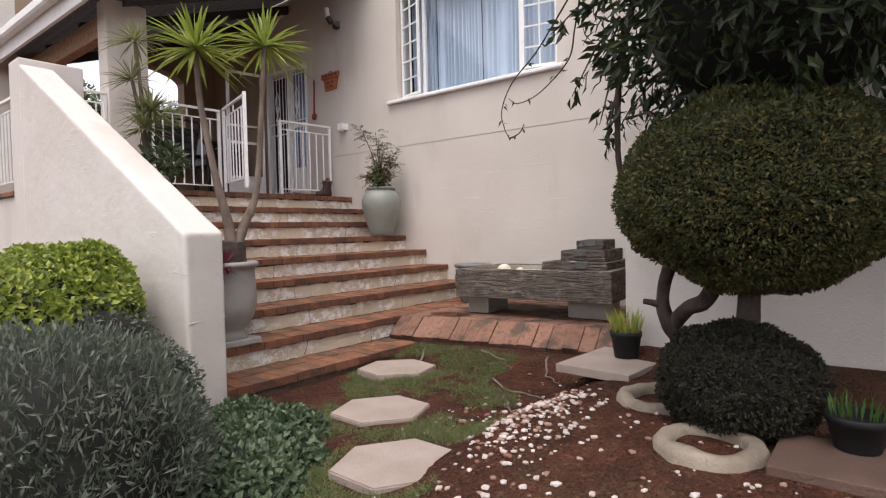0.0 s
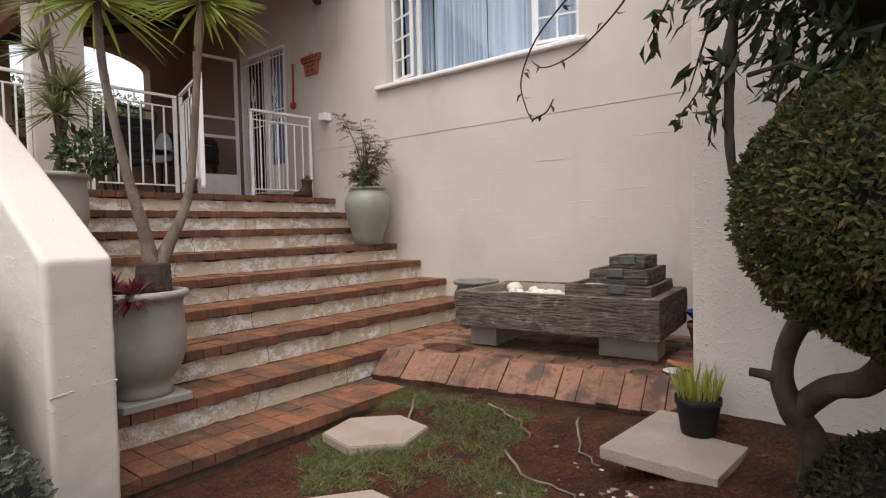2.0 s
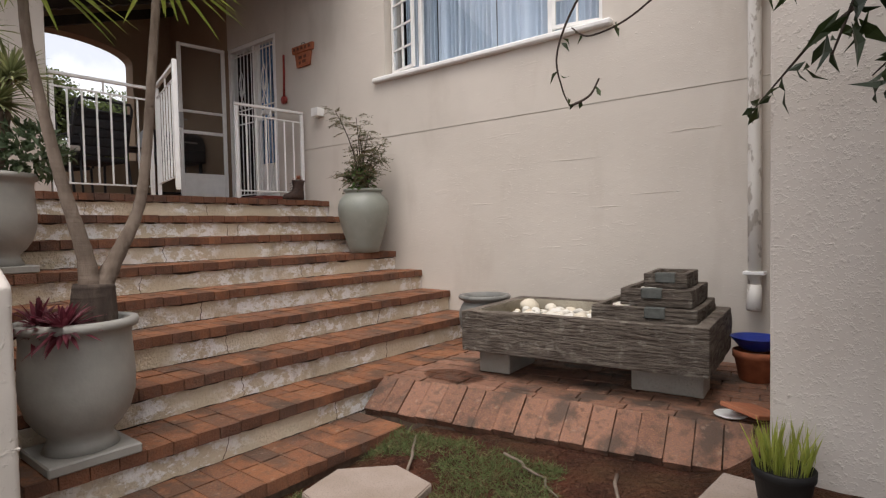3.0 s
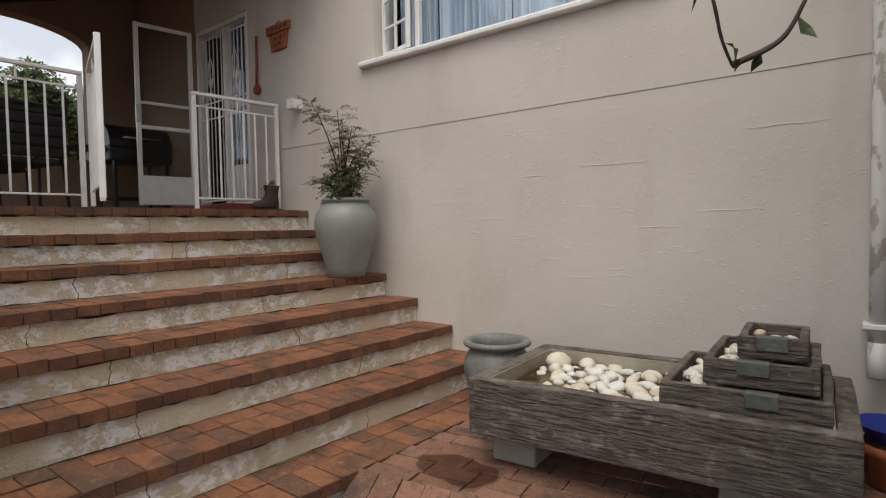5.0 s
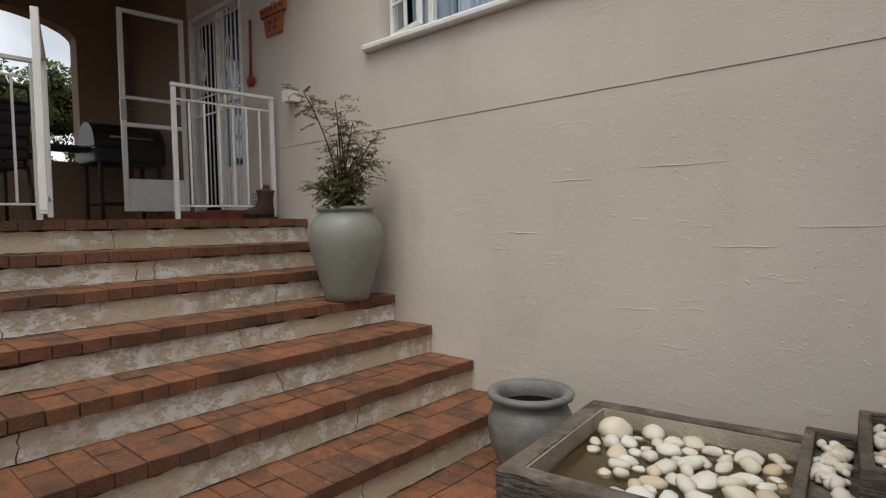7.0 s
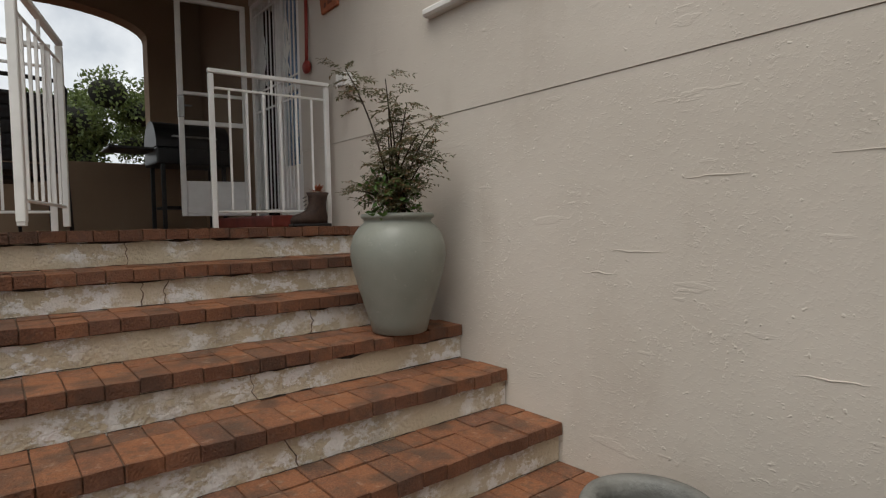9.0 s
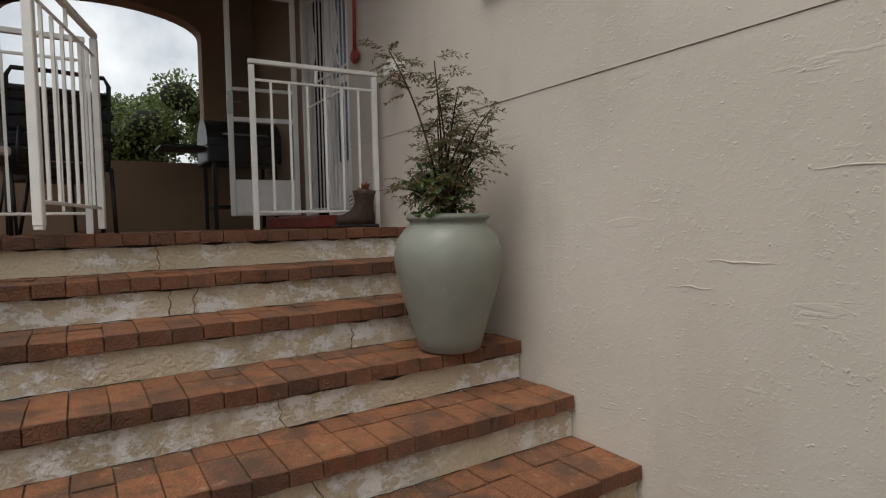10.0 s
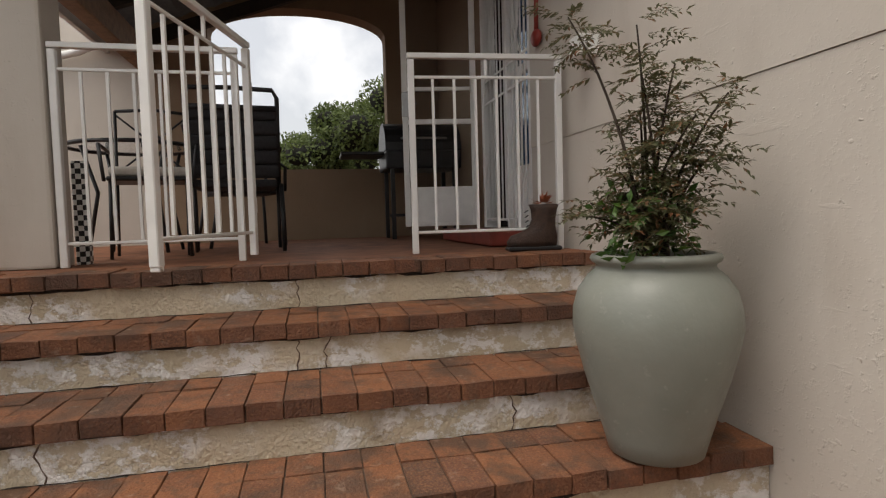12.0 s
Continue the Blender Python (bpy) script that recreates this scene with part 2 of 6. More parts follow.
SPIKE_LEAF = leaf_material("spiky_dracaena_leaf", [(0, (0.09, 0.105, 0.04)), (0.5, (0.18, 0.20, 0.085)), (1, (0.34, 0.32, 0.16))], 0.5)
NANDINA = leaf_material("nandina_leaf", [(0, (0.05, 0.066, 0.028)), (0.45, (0.095, 0.108, 0.047)), (0.8, (0.13, 0.115, 0.06)), (1, (0.24, 0.09, 0.042))], 0.5)
GREEN_LEAF = leaf_material("fresh_green_leaf", [(0, (0.035, 0.085, 0.02)), (1, (0.08, 0.15, 0.03))], 0.4)
GRASS = leaf_material("patchy_grass", [(0, (0.06, 0.10, 0.03)), (0.5, (0.11, 0.16, 0.05)), (0.8, (0.17, 0.16, 0.07)), (1, (0.26, 0.21, 0.11))], 0.7)
CHIVE = leaf_material("chive_leaf", [(0, (0.16, 0.20, 0.03)), (1, (0.36, 0.38, 0.08))], 0.5)
FAR_LEAF = leaf_material("far_tree_leaf", [(0, (0.035, 0.055, 0.016)), (0.5, (0.085, 0.115, 0.032)), (1, (0.15, 0.19, 0.055))], 0.6)
PURPLE = leaf_material("purple_succulent_leaf", [(0, (0.05, 0.012, 0.018)), (1, (0.16, 0.03, 0.045))], 0.5)


def bark(name, a, b):
    m = Mat(name, 0.9, spec=0.2)
    g = m.noise(14, 6, 0.3, 0.7, (1, 1, 0.35))
    m.colour(m.mix(g, a, b))
    m.bump(g, 0.8, 0.012)
    m.bump(m.noise(6, 2, 0.3, 0.7, (0.2, 0.2, 7)), 0.4, 0.006)
    return m.m


BARK = bark("dark_bark", (0.032, 0.024, 0.02), (0.095, 0.072, 0.058))
CANE = bark("grey_cane_bark", (0.115, 0.085, 0.065), (0.24, 0.19, 0.15))


def glass(name, tint=(0.9, 0.95, 1.0), ior=1.45):
    m = Mat(name, 0.02, spec=0.5)
    m.b.inputs["Transmission Weight"].default_value = 1.0
    m.b.inputs["IOR"].default_value = ior
    m.colour(tint)
    return m.m


GLASS = glass("window_glass")
# bluish tint and higher IOR strengthen the sky reflection in the door
TINT_GLASS = glass("blue_tint_glass", (0.75, 0.85, 0.95), 1.7)


def curtain_mat():
    m = Mat("blue_sheer_curtain", 0.9, spec=0.1)
    m.colour(m.mix(m.noise(3, 3, 0.3, 0.7, (6, 1, 0.2)), (0.42, 0.49, 0.57), (0.54, 0.59, 0.65)))
    return m.m


CURTAIN = curtain_mat()
# blue of the sky reflected in the door glass, put into a colour
DOOR_REFLECTION = plain("painted_sky_reflection", (0.11, 0.28, 0.55), 0.85, vary=0.3, scale=5, spec=0.1)


# ---- mesh helpers ----
def box(bm, lo, hi, bevel=0.0, seg=1):
    lo, hi = Vector(lo), Vector(hi)
    made = bmesh.ops.create_cube(bm, size=1.0, matrix=Matrix.LocRotScale((lo + hi) / 2, None, hi - lo))
    if bevel:
        edges = list({e for v in made["verts"] for e in v.link_edges})
        bmesh.ops.bevel(bm, geom=edges, offset=bevel, segments=seg, affect="EDGES", profile=0.6)


def rod(bm, a, b, r, seg=8):
    a, b = Vector(a), Vector(b)
    d = b - a
    m = Matrix.Translation((a + b) / 2) @ d.to_track_quat("Z", "Y").to_matrix().to_4x4()
    bmesh.ops.create_cone(bm, cap_ends=True, segments=seg, radius1=r, radius2=r, depth=d.length, matrix=m)


def tube(bm, pts, radii, seg=8):
    """A closed tube swept along points, with a radius for each."""
    pts = [Vector(p) for p in pts]
    if isinstance(radii, float):
        radii = [radii] * len(pts)
    rings = []
    for i, p in enumerate(pts):
        d = (pts[min(i + 1, len(pts) - 1)] - pts[max(i - 1, 0)]).normalized()
        side = d.cross(Vector((0.31, 0.95, 0.05)))
        side = (side if side.length > 0.05 else d.cross(Vector((1, 0, 0)))).normalized()
        up = d.cross(side)
        rings.append([bm.verts.new(p + radii[i] * (math.cos(2 * math.pi * k / seg) * side + math.sin(2 * math.pi * k / seg) * up)) for k in range(seg)])
    for a, b in zip(rings, rings[1:]):
        for k in range(seg):
            bm.faces.new((a[k], a[(k + 1) % seg], b[(k + 1) % seg], b[k]))
    bm.faces.new(rings[0][::-1])
    bm.faces.new(rings[-1])


def lathe(bm, profile, seg=48, at=(0, 0, 0)):
    rings = [[bm.verts.new((at[0] + r * math.cos(2 * math.pi * k / seg), at[1] + r * math.sin(2 * math.pi * k / seg), at[2] + z)) for k in range(seg)] for r, z in profile]
    for a, b in zip(rings, rings[1:]):
        for k in range(seg):
            bm.faces.new((a[k], a[(k + 1) % seg], b[(k + 1) % seg], b[k]))
    bm.faces.new(rings[0][::-1])
    bm.faces.new(rings[-1])


def mesh_of(name, bm, material, smooth=False):
    bmesh.ops.recalc_face_normals(bm, faces=bm.faces[:])
    me = bpy.data.meshes.new(name)
    bm.to_mesh(me)
    bm.free()
    me.materials.append(material)
    if smooth:
        me.polygons.foreach_set("use_smooth", [True] * len(me.polygons))
    return me


def part(name, bm, material, parent=None, label="", smooth=False):
    ob = new(name, mesh_of(name, bm, material, smooth))
    ob.parent = parent
    if label:
        ob["label"] = label
    return ob


def thing(name, label, category, group="", at=None):
    ob = new(name)
    ob.empty_display_size = 0.1
    if at is not None:
        ob.matrix_basis = at
    return tagged(ob, label, category, group)


def structure(name, bm, material, label, category, smooth=False):
    return tagged(part(name, bm, material, None, "", smooth), label, category, "", "structure")


def raw(name, verts, faces, material, parent=None, smooth=False):
    me = bpy.data.meshes.new(name)
    me.from_pydata(verts, [], faces)
    me.materials.append(material)
    if smooth:
        me.polygons.foreach_set("use_smooth", [True] * len(me.polygons))
    ob = new(name, me)
    ob.parent = parent
    return ob


rng = np.random.default_rng(7)


def unit(v):
    return v / np.maximum(np.linalg.norm(v, axis=-1, keepdims=True), 1e-9)


def leaf_mesh(name, base, way, up, length, width, material, parent=None, bend=0.15):
    """Folded leaves of four triangles each: base points, growing directions and up hints (n x 3), lengths and widths (n)."""
    n = len(base)
    way = unit(way)
    side = unit(np.cross(way, up))
    nor = np.cross(side, way)
    L, W = np.asarray(length).reshape(-1, 1) * np.ones((n, 1)), np.asarray(width).reshape(-1, 1) * np.ones((n, 1))
    mid = base + way * L * 0.5
    v = np.empty((n, 5, 3))
    v[:, 0] = base
    v[:, 1] = mid + side * W / 2 + nor * W * 0.18
    v[:, 2] = base + way * L - nor * L * bend
    v[:, 3] = mid - side * W / 2 + nor * W * 0.18
    v[:, 4] = mid
    idx = np.arange(n)[:, None, None] * 5
    f = (idx + np.array([[0, 1, 4], [1, 2, 4], [2, 3, 4], [3, 0, 4]])[None]).reshape(-1, 3)
    return raw(name, v.reshape(-1, 3).tolist(), f.tolist(), material, parent)


def ball_points(n, centre, radii, depth=0.12, lumps=0.06, seed=1, low=-1.0):
    """Points and normals in a thin uneven shell round an ellipsoid."""
    r = np.random.default_rng(seed)
    d = unit(r.normal(size=(n, 3)))
    d = d[d[:, 2] > low]
    k = np.array([noise.noise(Vector(p * 2.3 + seed)) + 0.6 * noise.noise(Vector(p * 6.1 + seed)) for p in d])
    s = 1 + lumps * k - depth * r.random(len(d)) ** 2
    return np.array(centre) + d * s[:, None] * np.array(radii), unit(d / np.array(radii)), r


# ---- ground ----
GARDEN = Matrix.Translation((-0.137, 0.351, 0)) @ Matrix.Rotation(radians(1.35), 4, "Z") @ Matrix.Diagonal((1.025, 1.025, 1.0, 1)) @ Matrix.Translation((0.343, -0.367, 0))
UNGARDEN = GARDEN.inverted()


def soil_z(x, y):
    p = UNGARDEN @ Vector((x, y, 0))
    return ground_z(p.x, p.y)


def ground_z(x, y):
    """The garden's soil: flat along the stepping stones, rising to the bed by the projecting wall."""
    t = min(1.0, max(0.0, (x + 1.62) / 0.5))
    u = min(1.0, max(0.0, (y - 0.9) / 1.2))
    z = 0.02 + 0.185 * t * t * (3 - 2 * t) * u * u * (3 - 2 * u)
    z += 0.05 * math.exp(-((x + 1.2) ** 2 + (y - 2.1) ** 2) / 0.10)
    if x > -3.0:
        z += 0.085 * min(1.0, max(0.0, (y - 3.12) / 0.3))
    z += 0.015 * noise.noise(Vector((x * 2.1, y * 2.1, 0))) + 0.008 * noise.noise(Vector((x * 7, y * 7, 3)))
    if x < -2.6:
        z -= 0.02
    return z


def build_ground():
    xs = np.concatenate([[-5000, -600, -80, -30, -14], np.arange(-6, 4.01, 0.08), [8, 30, 80, 600, 5000]])
    ys = np.concatenate([[-5000, -600, -80, -30, -8], np.arange(-3, 5.01, 0.08), [9, 30, 80, 600, 5000]])
    verts = [(x, y, soil_z(x, y) if -6 <= x <= 4 and -3 <= y <= 5 else (-0.3 if x > -10 else -3.0)) for y in ys for x in xs]
    n = len(xs)
    faces = [(j * n + i, j * n + i + 1, (j + 1) * n + i + 1, (j + 1) * n + i) for j in range(len(ys) - 1) for i in range(n - 1)]
    tagged(raw("ground", verts, faces, SOIL, None, True), "reddish brown garden soil with scattered stones", "soil", "", "structure")


build_ground()

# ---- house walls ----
# near-black wall colour stands for the lack of light indoors
DIM = plaster("painted_room_darkness", (0.05, 0.043, 0.036), (0.035, 0.03, 0.025), 0.2)
WY = 5.215


def build_walls():
    bm = bmesh.new()
    t = 0.26
    # below the damp-proof line
    box(bm, (-7.53, WY + 0.004, -0.3), (-6.50, WY + t, 1.60))
    box(bm, (-6.50, WY + 0.004, -0.3), (-0.92, WY + t, 2.0955))
    # recessed line
    box(bm, (-6.50, WY + 0.009, 2.0955), (-0.92, WY + t, 2.0985))
    # above it
    box(bm, (-6.50, WY, 2.0985), (-4.72, WY + t, 3.53))
    box(bm, (-7.53, WY, 3.53), (-4.72, WY + t, 5.4))
    box(bm, (-4.72, WY, 2.0985), (-2.50, WY + t, 2.68))
    box(bm, (-4.72, WY, 4.05), (-2.50, WY + t, 5.4))
    box(bm, (-2.50, WY, 2.0985), (-0.92, WY + t, 5.4))
    wall = structure("wall_north", bm, WALL, "cream plastered house wall with a fine crack line", "wall")
    r = random.Random(14)
    for x0, x1, z in ((-3.71, -3.49, 1.39), (-3.40, -3.18, 1.66), (-2.62, -2.36, 1.325), (-3.85, -3.70, 1.30), (-2.30, -1.95, 1.41), (-2.95, -2.55, 1.70), (-3.05, -2.85, 1.02), (-2.05, -1.70, 1.82)):
        bm = bmesh.new()
        n = 12
        tube(bm, [(x0 + (x1 - x0) * i / n, WY + 0.0035, z + 0.008 * noise.noise(Vector((i * 0.25, x0 * 7, 0))) + r.uniform(-0.0015, 0.0015)) for i in range(n + 1)], [0.0008 + 0.0028 * math.sin(math.pi * i / n) * r.uniform(0.3, 1.1) for i in range(n + 1)], 6)
        part("trowel_ridge", bm, WALL, wall, "raised trowel mark in the plaster", True)
    bm = bmesh.new()
    box(bm, (-9.3, WY + 0.002, -0.3), (-7.532, WY + t, 5.4))
    structure("wall_veranda", bm, TAN, "tan plastered back wall of the veranda", "wall")
    bm = bmesh.new()
    box(bm, (-1.165, 3.46, -0.3), (4.2, 3.74, 5.4), 0.012, 2)
    box(bm, (-1.160, 3.742, -0.3), (-0.92, WY + 0.26, 5.4))
    structure("wall_projecting", bm, ROUGH_WALL, "rough cast cream wall of the projecting wing", "wall")
    # rooms behind the openings, their darkness put into the wall colour
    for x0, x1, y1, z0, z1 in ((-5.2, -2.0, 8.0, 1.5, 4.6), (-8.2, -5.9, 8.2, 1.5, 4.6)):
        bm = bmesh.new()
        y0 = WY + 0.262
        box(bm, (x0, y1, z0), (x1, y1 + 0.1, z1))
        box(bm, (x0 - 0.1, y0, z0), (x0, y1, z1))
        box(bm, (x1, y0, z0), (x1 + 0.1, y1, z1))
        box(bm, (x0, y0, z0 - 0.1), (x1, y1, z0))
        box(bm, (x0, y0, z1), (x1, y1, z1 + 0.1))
        structure("wall_inside", bm, DIM, "inside walls coloured near black for an unlit room", "wall")


build_walls()

# ---- stairs ----
NOSE = {1: (-2.93, 0.10), 2: (-3.29, 0.27), 3: (-3.62, 0.448), 4: (-3.96, 0.625), 5: (-4.29, 0.80), 6: (-4.62, 0.975), 7: (-4.95, 1.155), 8: (-5.27, 1.33), 9: (-5.60, 1.51)}
Y0, Y1 = 1.703, WY - 0.002
PAVER = 0.055
brick_shapes = []
for k in range(6):
    bm = bmesh.new()
    box(bm, (-0.5, -0.5, -1), (0.5, 0.5, 0))
    r = random.Random(k)
    bmesh.ops.bevel(bm, geom=bm.edges[:], offset=0.02, segments=1, affect="EDGES")
    for v in bm.verts:
        v.co += Vector((r.uniform(-0.014, 0.014), r.uniform(-0.014, 0.014), r.uniform(-0.045, 0.045)))
    brick_shapes.append(mesh_of("brick", bm, BRICK))
nose_shapes = []
for me in brick_shapes:
    c = me.copy()
    c.materials[0] = NOSE_BRICK
    nose_shapes.append(c)
apron_shapes = []
for me in brick_shapes:
    c = me.copy()
    c.materials[0] = APRON
    apron_shapes.append(c)
brick_rng = random.Random(5)


def brick(parent, x, y, z, lx, ly, lz=PAVER, shapes=brick_shapes, turn=0.0, tilt=0.0, tip=0.0):
    ob = new("brick", brick_rng.choice(shapes))
    ob.parent = parent
    j = brick_rng.uniform
    ob.matrix_basis = pose(x, y, z + j(-0.002, 0.003), tilt + j(-0.4, 0.4), tip + j(-0.5, 0.5), turn + j(-0.45, 0.45)) @ Matrix.Diagonal((lx * j(0.985, 1.0), ly * j(0.992, 1.012), lz, 1))
    return ob


def build_stairs():
    steps = {}
    for k, (x, z) in NOSE.items():
        top = z - PAVER + 0.004
        bm = bmesh.new()
        back_x = NOSE[k + 1][0] - 0.02 if k < 9 else -9.05
        y1 = Y1 if k > 2 else (3.50 if k == 1 else Y1)
        box(bm, (back_x, Y0, -0.3 if k < 3 else z - 0.32), (x - 0.022, y1, top))
        steps[k] = structure("stair_%d" % k, bm, RISER if k > 1 else MORTAR, "stair riser with flaking cream paint under brick treads", "stair")
    return steps


steps = build_stairs()

# ---- parapet beside the stairs ----
def build_parapet():
    bm = bmesh.new()
    outline = [(-2.80, -0.2), (-2.80, 1.04), (-5.42, 2.465), (-5.46, 2.465), (-5.46, -0.2)]
    a = [bm.verts.new((x, 1.458, z)) for x, z in outline]
    b = [bm.verts.new((x - (0.03 if x > -3 else 0), 1.70, z)) for x, z in outline]
    bm.faces.new(a[::-1])
    bm.faces.new(b)
    for i in range(5):
        j = (i + 1) % 5
        bm.faces.new((a[i], a[j], b[j], b[i]))
    ob = structure("wall_parapet", bm, PARAPET, "sloping white plastered parapet wall beside the stairs", "wall", True)
    # hand-trowelled faces and worn arrises
    fine = ob.modifiers.new("worn", "REMESH")
    fine.mode, fine.voxel_size, fine.use_smooth_shade = "VOXEL", 0.014, True
    for size, amount in ((0.04, 0.0035), (0.3, 0.008)):
        tex = bpy.data.textures.new("trowel", "CLOUDS")
        tex.noise_scale = size
        d = ob.modifiers.new("trowel", "DISPLACE")
        d.texture, d.strength, d.mid_level, d.texture_coords = tex, amount, 0.55, "LOCAL"
    # hairline crack round the foot of the pillar
    r = random.Random(5)
    bm = bmesh.new()
    tube(bm, [(-2.803 - 0.03 * (u / 16), 1.462 + 0.236 * u / 16, 0.545 + 0.02 * u / 16 + r.uniform(-0.006, 0.006)) for u in range(17)], [r.uniform(0.002, 0.006) for _ in range(17)], 5)
    part("crack", bm, PARAPET, ob)
    bm = bmesh.new()
    box(bm, (-5.74, 1.462, -0.3), (-5.462, 1.94, 2.535), 0.015, 2)
    structure("pier", bm, PARAPET, "white plastered pier at the head of the parapet", "pier")
    bm = bmesh.new()
    box(bm, (-9.03, 1.475, -0.3), (-5.742, 1.70, 1.40))
    terrace = structure("wall_terrace", bm, PARAPET, "white plastered terrace wall with a brick coping", "wall")
    bm = bmesh.new()
    box(bm, (-9.02, 1.45, 1.402), (-5.744, 1.72, 1.45), 0.008)
    part("coping", bm, BRICK, terrace, "red brick coping")


build_parapet()

# ---- veranda ----
STOEP = plain("veranda_tile", (0.27, 0.115, 0.062), 0.75, vary=0.45, scale=7, bump=0.3, spec=0.25)
def arch_points(y0, y1, spring, top, n=18):
    c, half = (y0 + y1) / 2, (y1 - y0) / 2
    return [(c + half * math.cos(math.pi * i / n), spring + (top - spring) * math.sin(math.pi * i / n)) for i in range(n + 1)]


def build_veranda():
    ax0, ax1 = -9.25, -9.03
    lo, hi, spring, top, low = 2.98, 4.675, 3.53, 3.775, 2.205
    bm = bmesh.new()
    box(bm, (ax0, 2.40, 0.5), (ax1, lo, 4.8))
    box(bm, (ax0, hi, 0.5), (ax1, WY, 4.8))
    box(bm, (ax0, lo, 0.5), (ax1, hi, low))
    pts = arch_points(lo, hi, spring, top)[::-1]
    for (ya, za), (yb, zb) in zip(pts, pts[1:]):
        v = [bm.verts.new(p) for x in (ax0, ax1) for p in ((x, ya, za), (x, yb, zb), (x, yb, 4.8), (x, ya, 4.8))]
        for f in ((0, 1, 2, 3), (7, 6, 5, 4), (0, 4, 5, 1)):
            bm.faces.new([v[i] for i in f])
    structure("wall_arch", bm, TAN, "tan plastered veranda wall with an arched opening", "wall")
    bm = bmesh.new()
    box(bm, (ax0, -2.5, 0.5), (ax1 - 0.01, 2.398, 4.8))
    structure("wall_west", bm, WALL, "cream plastered wall beyond the veranda", "wall")
    p = thing("downpipe", "white swan-neck gutter pipe on the far wall", "downpipe")
    bm = bmesh.new()
    tube(bm, [(-8.97, 2.16, 3.50), (-8.97, 2.15, 3.42), (-8.97, 2.08, 3.35), (-8.97, 1.9, 3.27), (-8.97, 1.6, 3.18), (-8.97, 1.3, 3.12)], 0.035, 10)
    part("pipe", bm, WHITE, p, smooth=True)
    bm = bmesh.new()
    box(bm, (-6.27, 2.365, 1.508), (-6.05, 2.77, 3.46), 0.015, 2)
    structure("column", bm, WALL, "square cream plastered veranda column", "column")
    # floor
    bm = bmesh.new()
    box(bm, (-9.03, 1.702, 1.44), (-5.83, Y1, 1.506))
    structure("floor", bm, STOEP, "red polished veranda floor", "floor")
    # lean-to roof, one sheet with ribs
    bm = bmesh.new()
    slope = 0.36
    for i in range(41):
        y = 2.15 + i * 0.0765
        h = 0.018 if i % 2 else 0.0
        # east end runs on out of view to cut sky light in the veranda
        for x in (-9.4, -5.10):
            bm.verts.new((x, y, 3.42 + (y - 2.15) * slope + h))
    bm.verts.ensure_lookup_table()
    for i in range(40):
        bm.faces.new((bm.verts[2 * i], bm.verts[2 * i + 1], bm.verts[2 * i + 3], bm.verts[2 * i + 2]))
    bmesh.ops.solidify(bm, geom=bm.faces[:], thickness=0.03)
    structure("ceiling", bm, GREYROOF, "dark sheet roof over the veranda", "roof")
    bm = bmesh.new()
    for x in (-6.9, -8.0, -8.9, -5.75):
        p = [(2.42, 3.30), (5.2, 4.30), (5.2, 4.42), (2.42, 3.42)]
        v = [bm.verts.new((xx, y, z)) for xx in (x - 0.03, x + 0.03) for y, z in p]
        for f in ((0, 1, 2, 3), (7, 6, 5, 4), (0, 4, 5, 1), (1, 5, 6, 2), (2, 6, 7, 3), (3, 7, 4, 0)):
            bm.faces.new([v[i] for i in f])
    structure("trim_rafters", bm, DARKWOOD, "dark stained roof rafters", "rafter")
    bm = bmesh.new()
    box(bm, (-9.03, 2.38, 3.11), (-6.275, 2.50, 3.34), 0.008)
    structure("trim_beam", bm, BEAM, "brown timber roof beam on the column", "beam")
    bm = bmesh.new()
    box(bm, (-9.4, 2.09, 3.28), (-5.08, 2.13, 3.52), 0.004)
    box(bm, (-9.4, 1.98, 3.42), (-5.08, 2.087, 3.54), 0.02)
    structure("trim_fascia", bm, SILL, "white painted fascia board and gutter", "fascia")


build_veranda()


# ---- railings and gate ----
def railing(name, label, a, b, bars, h=1.0, lift=0.03, gate=False, category="railing"):
    """A flat-bar railing from a to b: top rail, second rail, bottom rail, thin square bars and end posts."""
    th = thing(name, label, category)
    a, b = Vector(a), Vector(b)
    d = b - a
    L = d.length
    th.matrix_basis = Matrix.Translation(a) @ Matrix.Rotation(math.atan2(d.y, d.x), 4, "Z")
    w = 0.016

    def piece(nm, lo, hi, bev=0.003):
        bm = bmesh.new()
        box(bm, lo, hi, bev)
        part(nm, bm, WHITE, th)

    for x in (0.0, L):
        piece("post", (x - w, -w, 0.0), (x + w, w, h - 0.032))
    piece("top_rail", (-0.018, -0.016, h - 0.026), (L + 0.018, 0.016, h))
    piece("upper_rail", (w, -0.006, h - 0.125), (L - w, 0.006, h - 0.11))
    piece("bottom_rail", (w, -0.006, 0.07 + lift), (L - w, 0.006, 0.085 + lift))
    for i in range(bars):
        x = L * (i + 1) / (bars + 1)
        piece("bar", (x - 0.0065, -0.0065, 0.087 + lift), (x + 0.0065, 0.0065, h - 0.127), 0)
    piece("stub", (L * 0.5 - 0.0065, -0.0065, h - 0.109), (L * 0.5 + 0.0065, 0.0065, h - 0.028), 0)
    return th


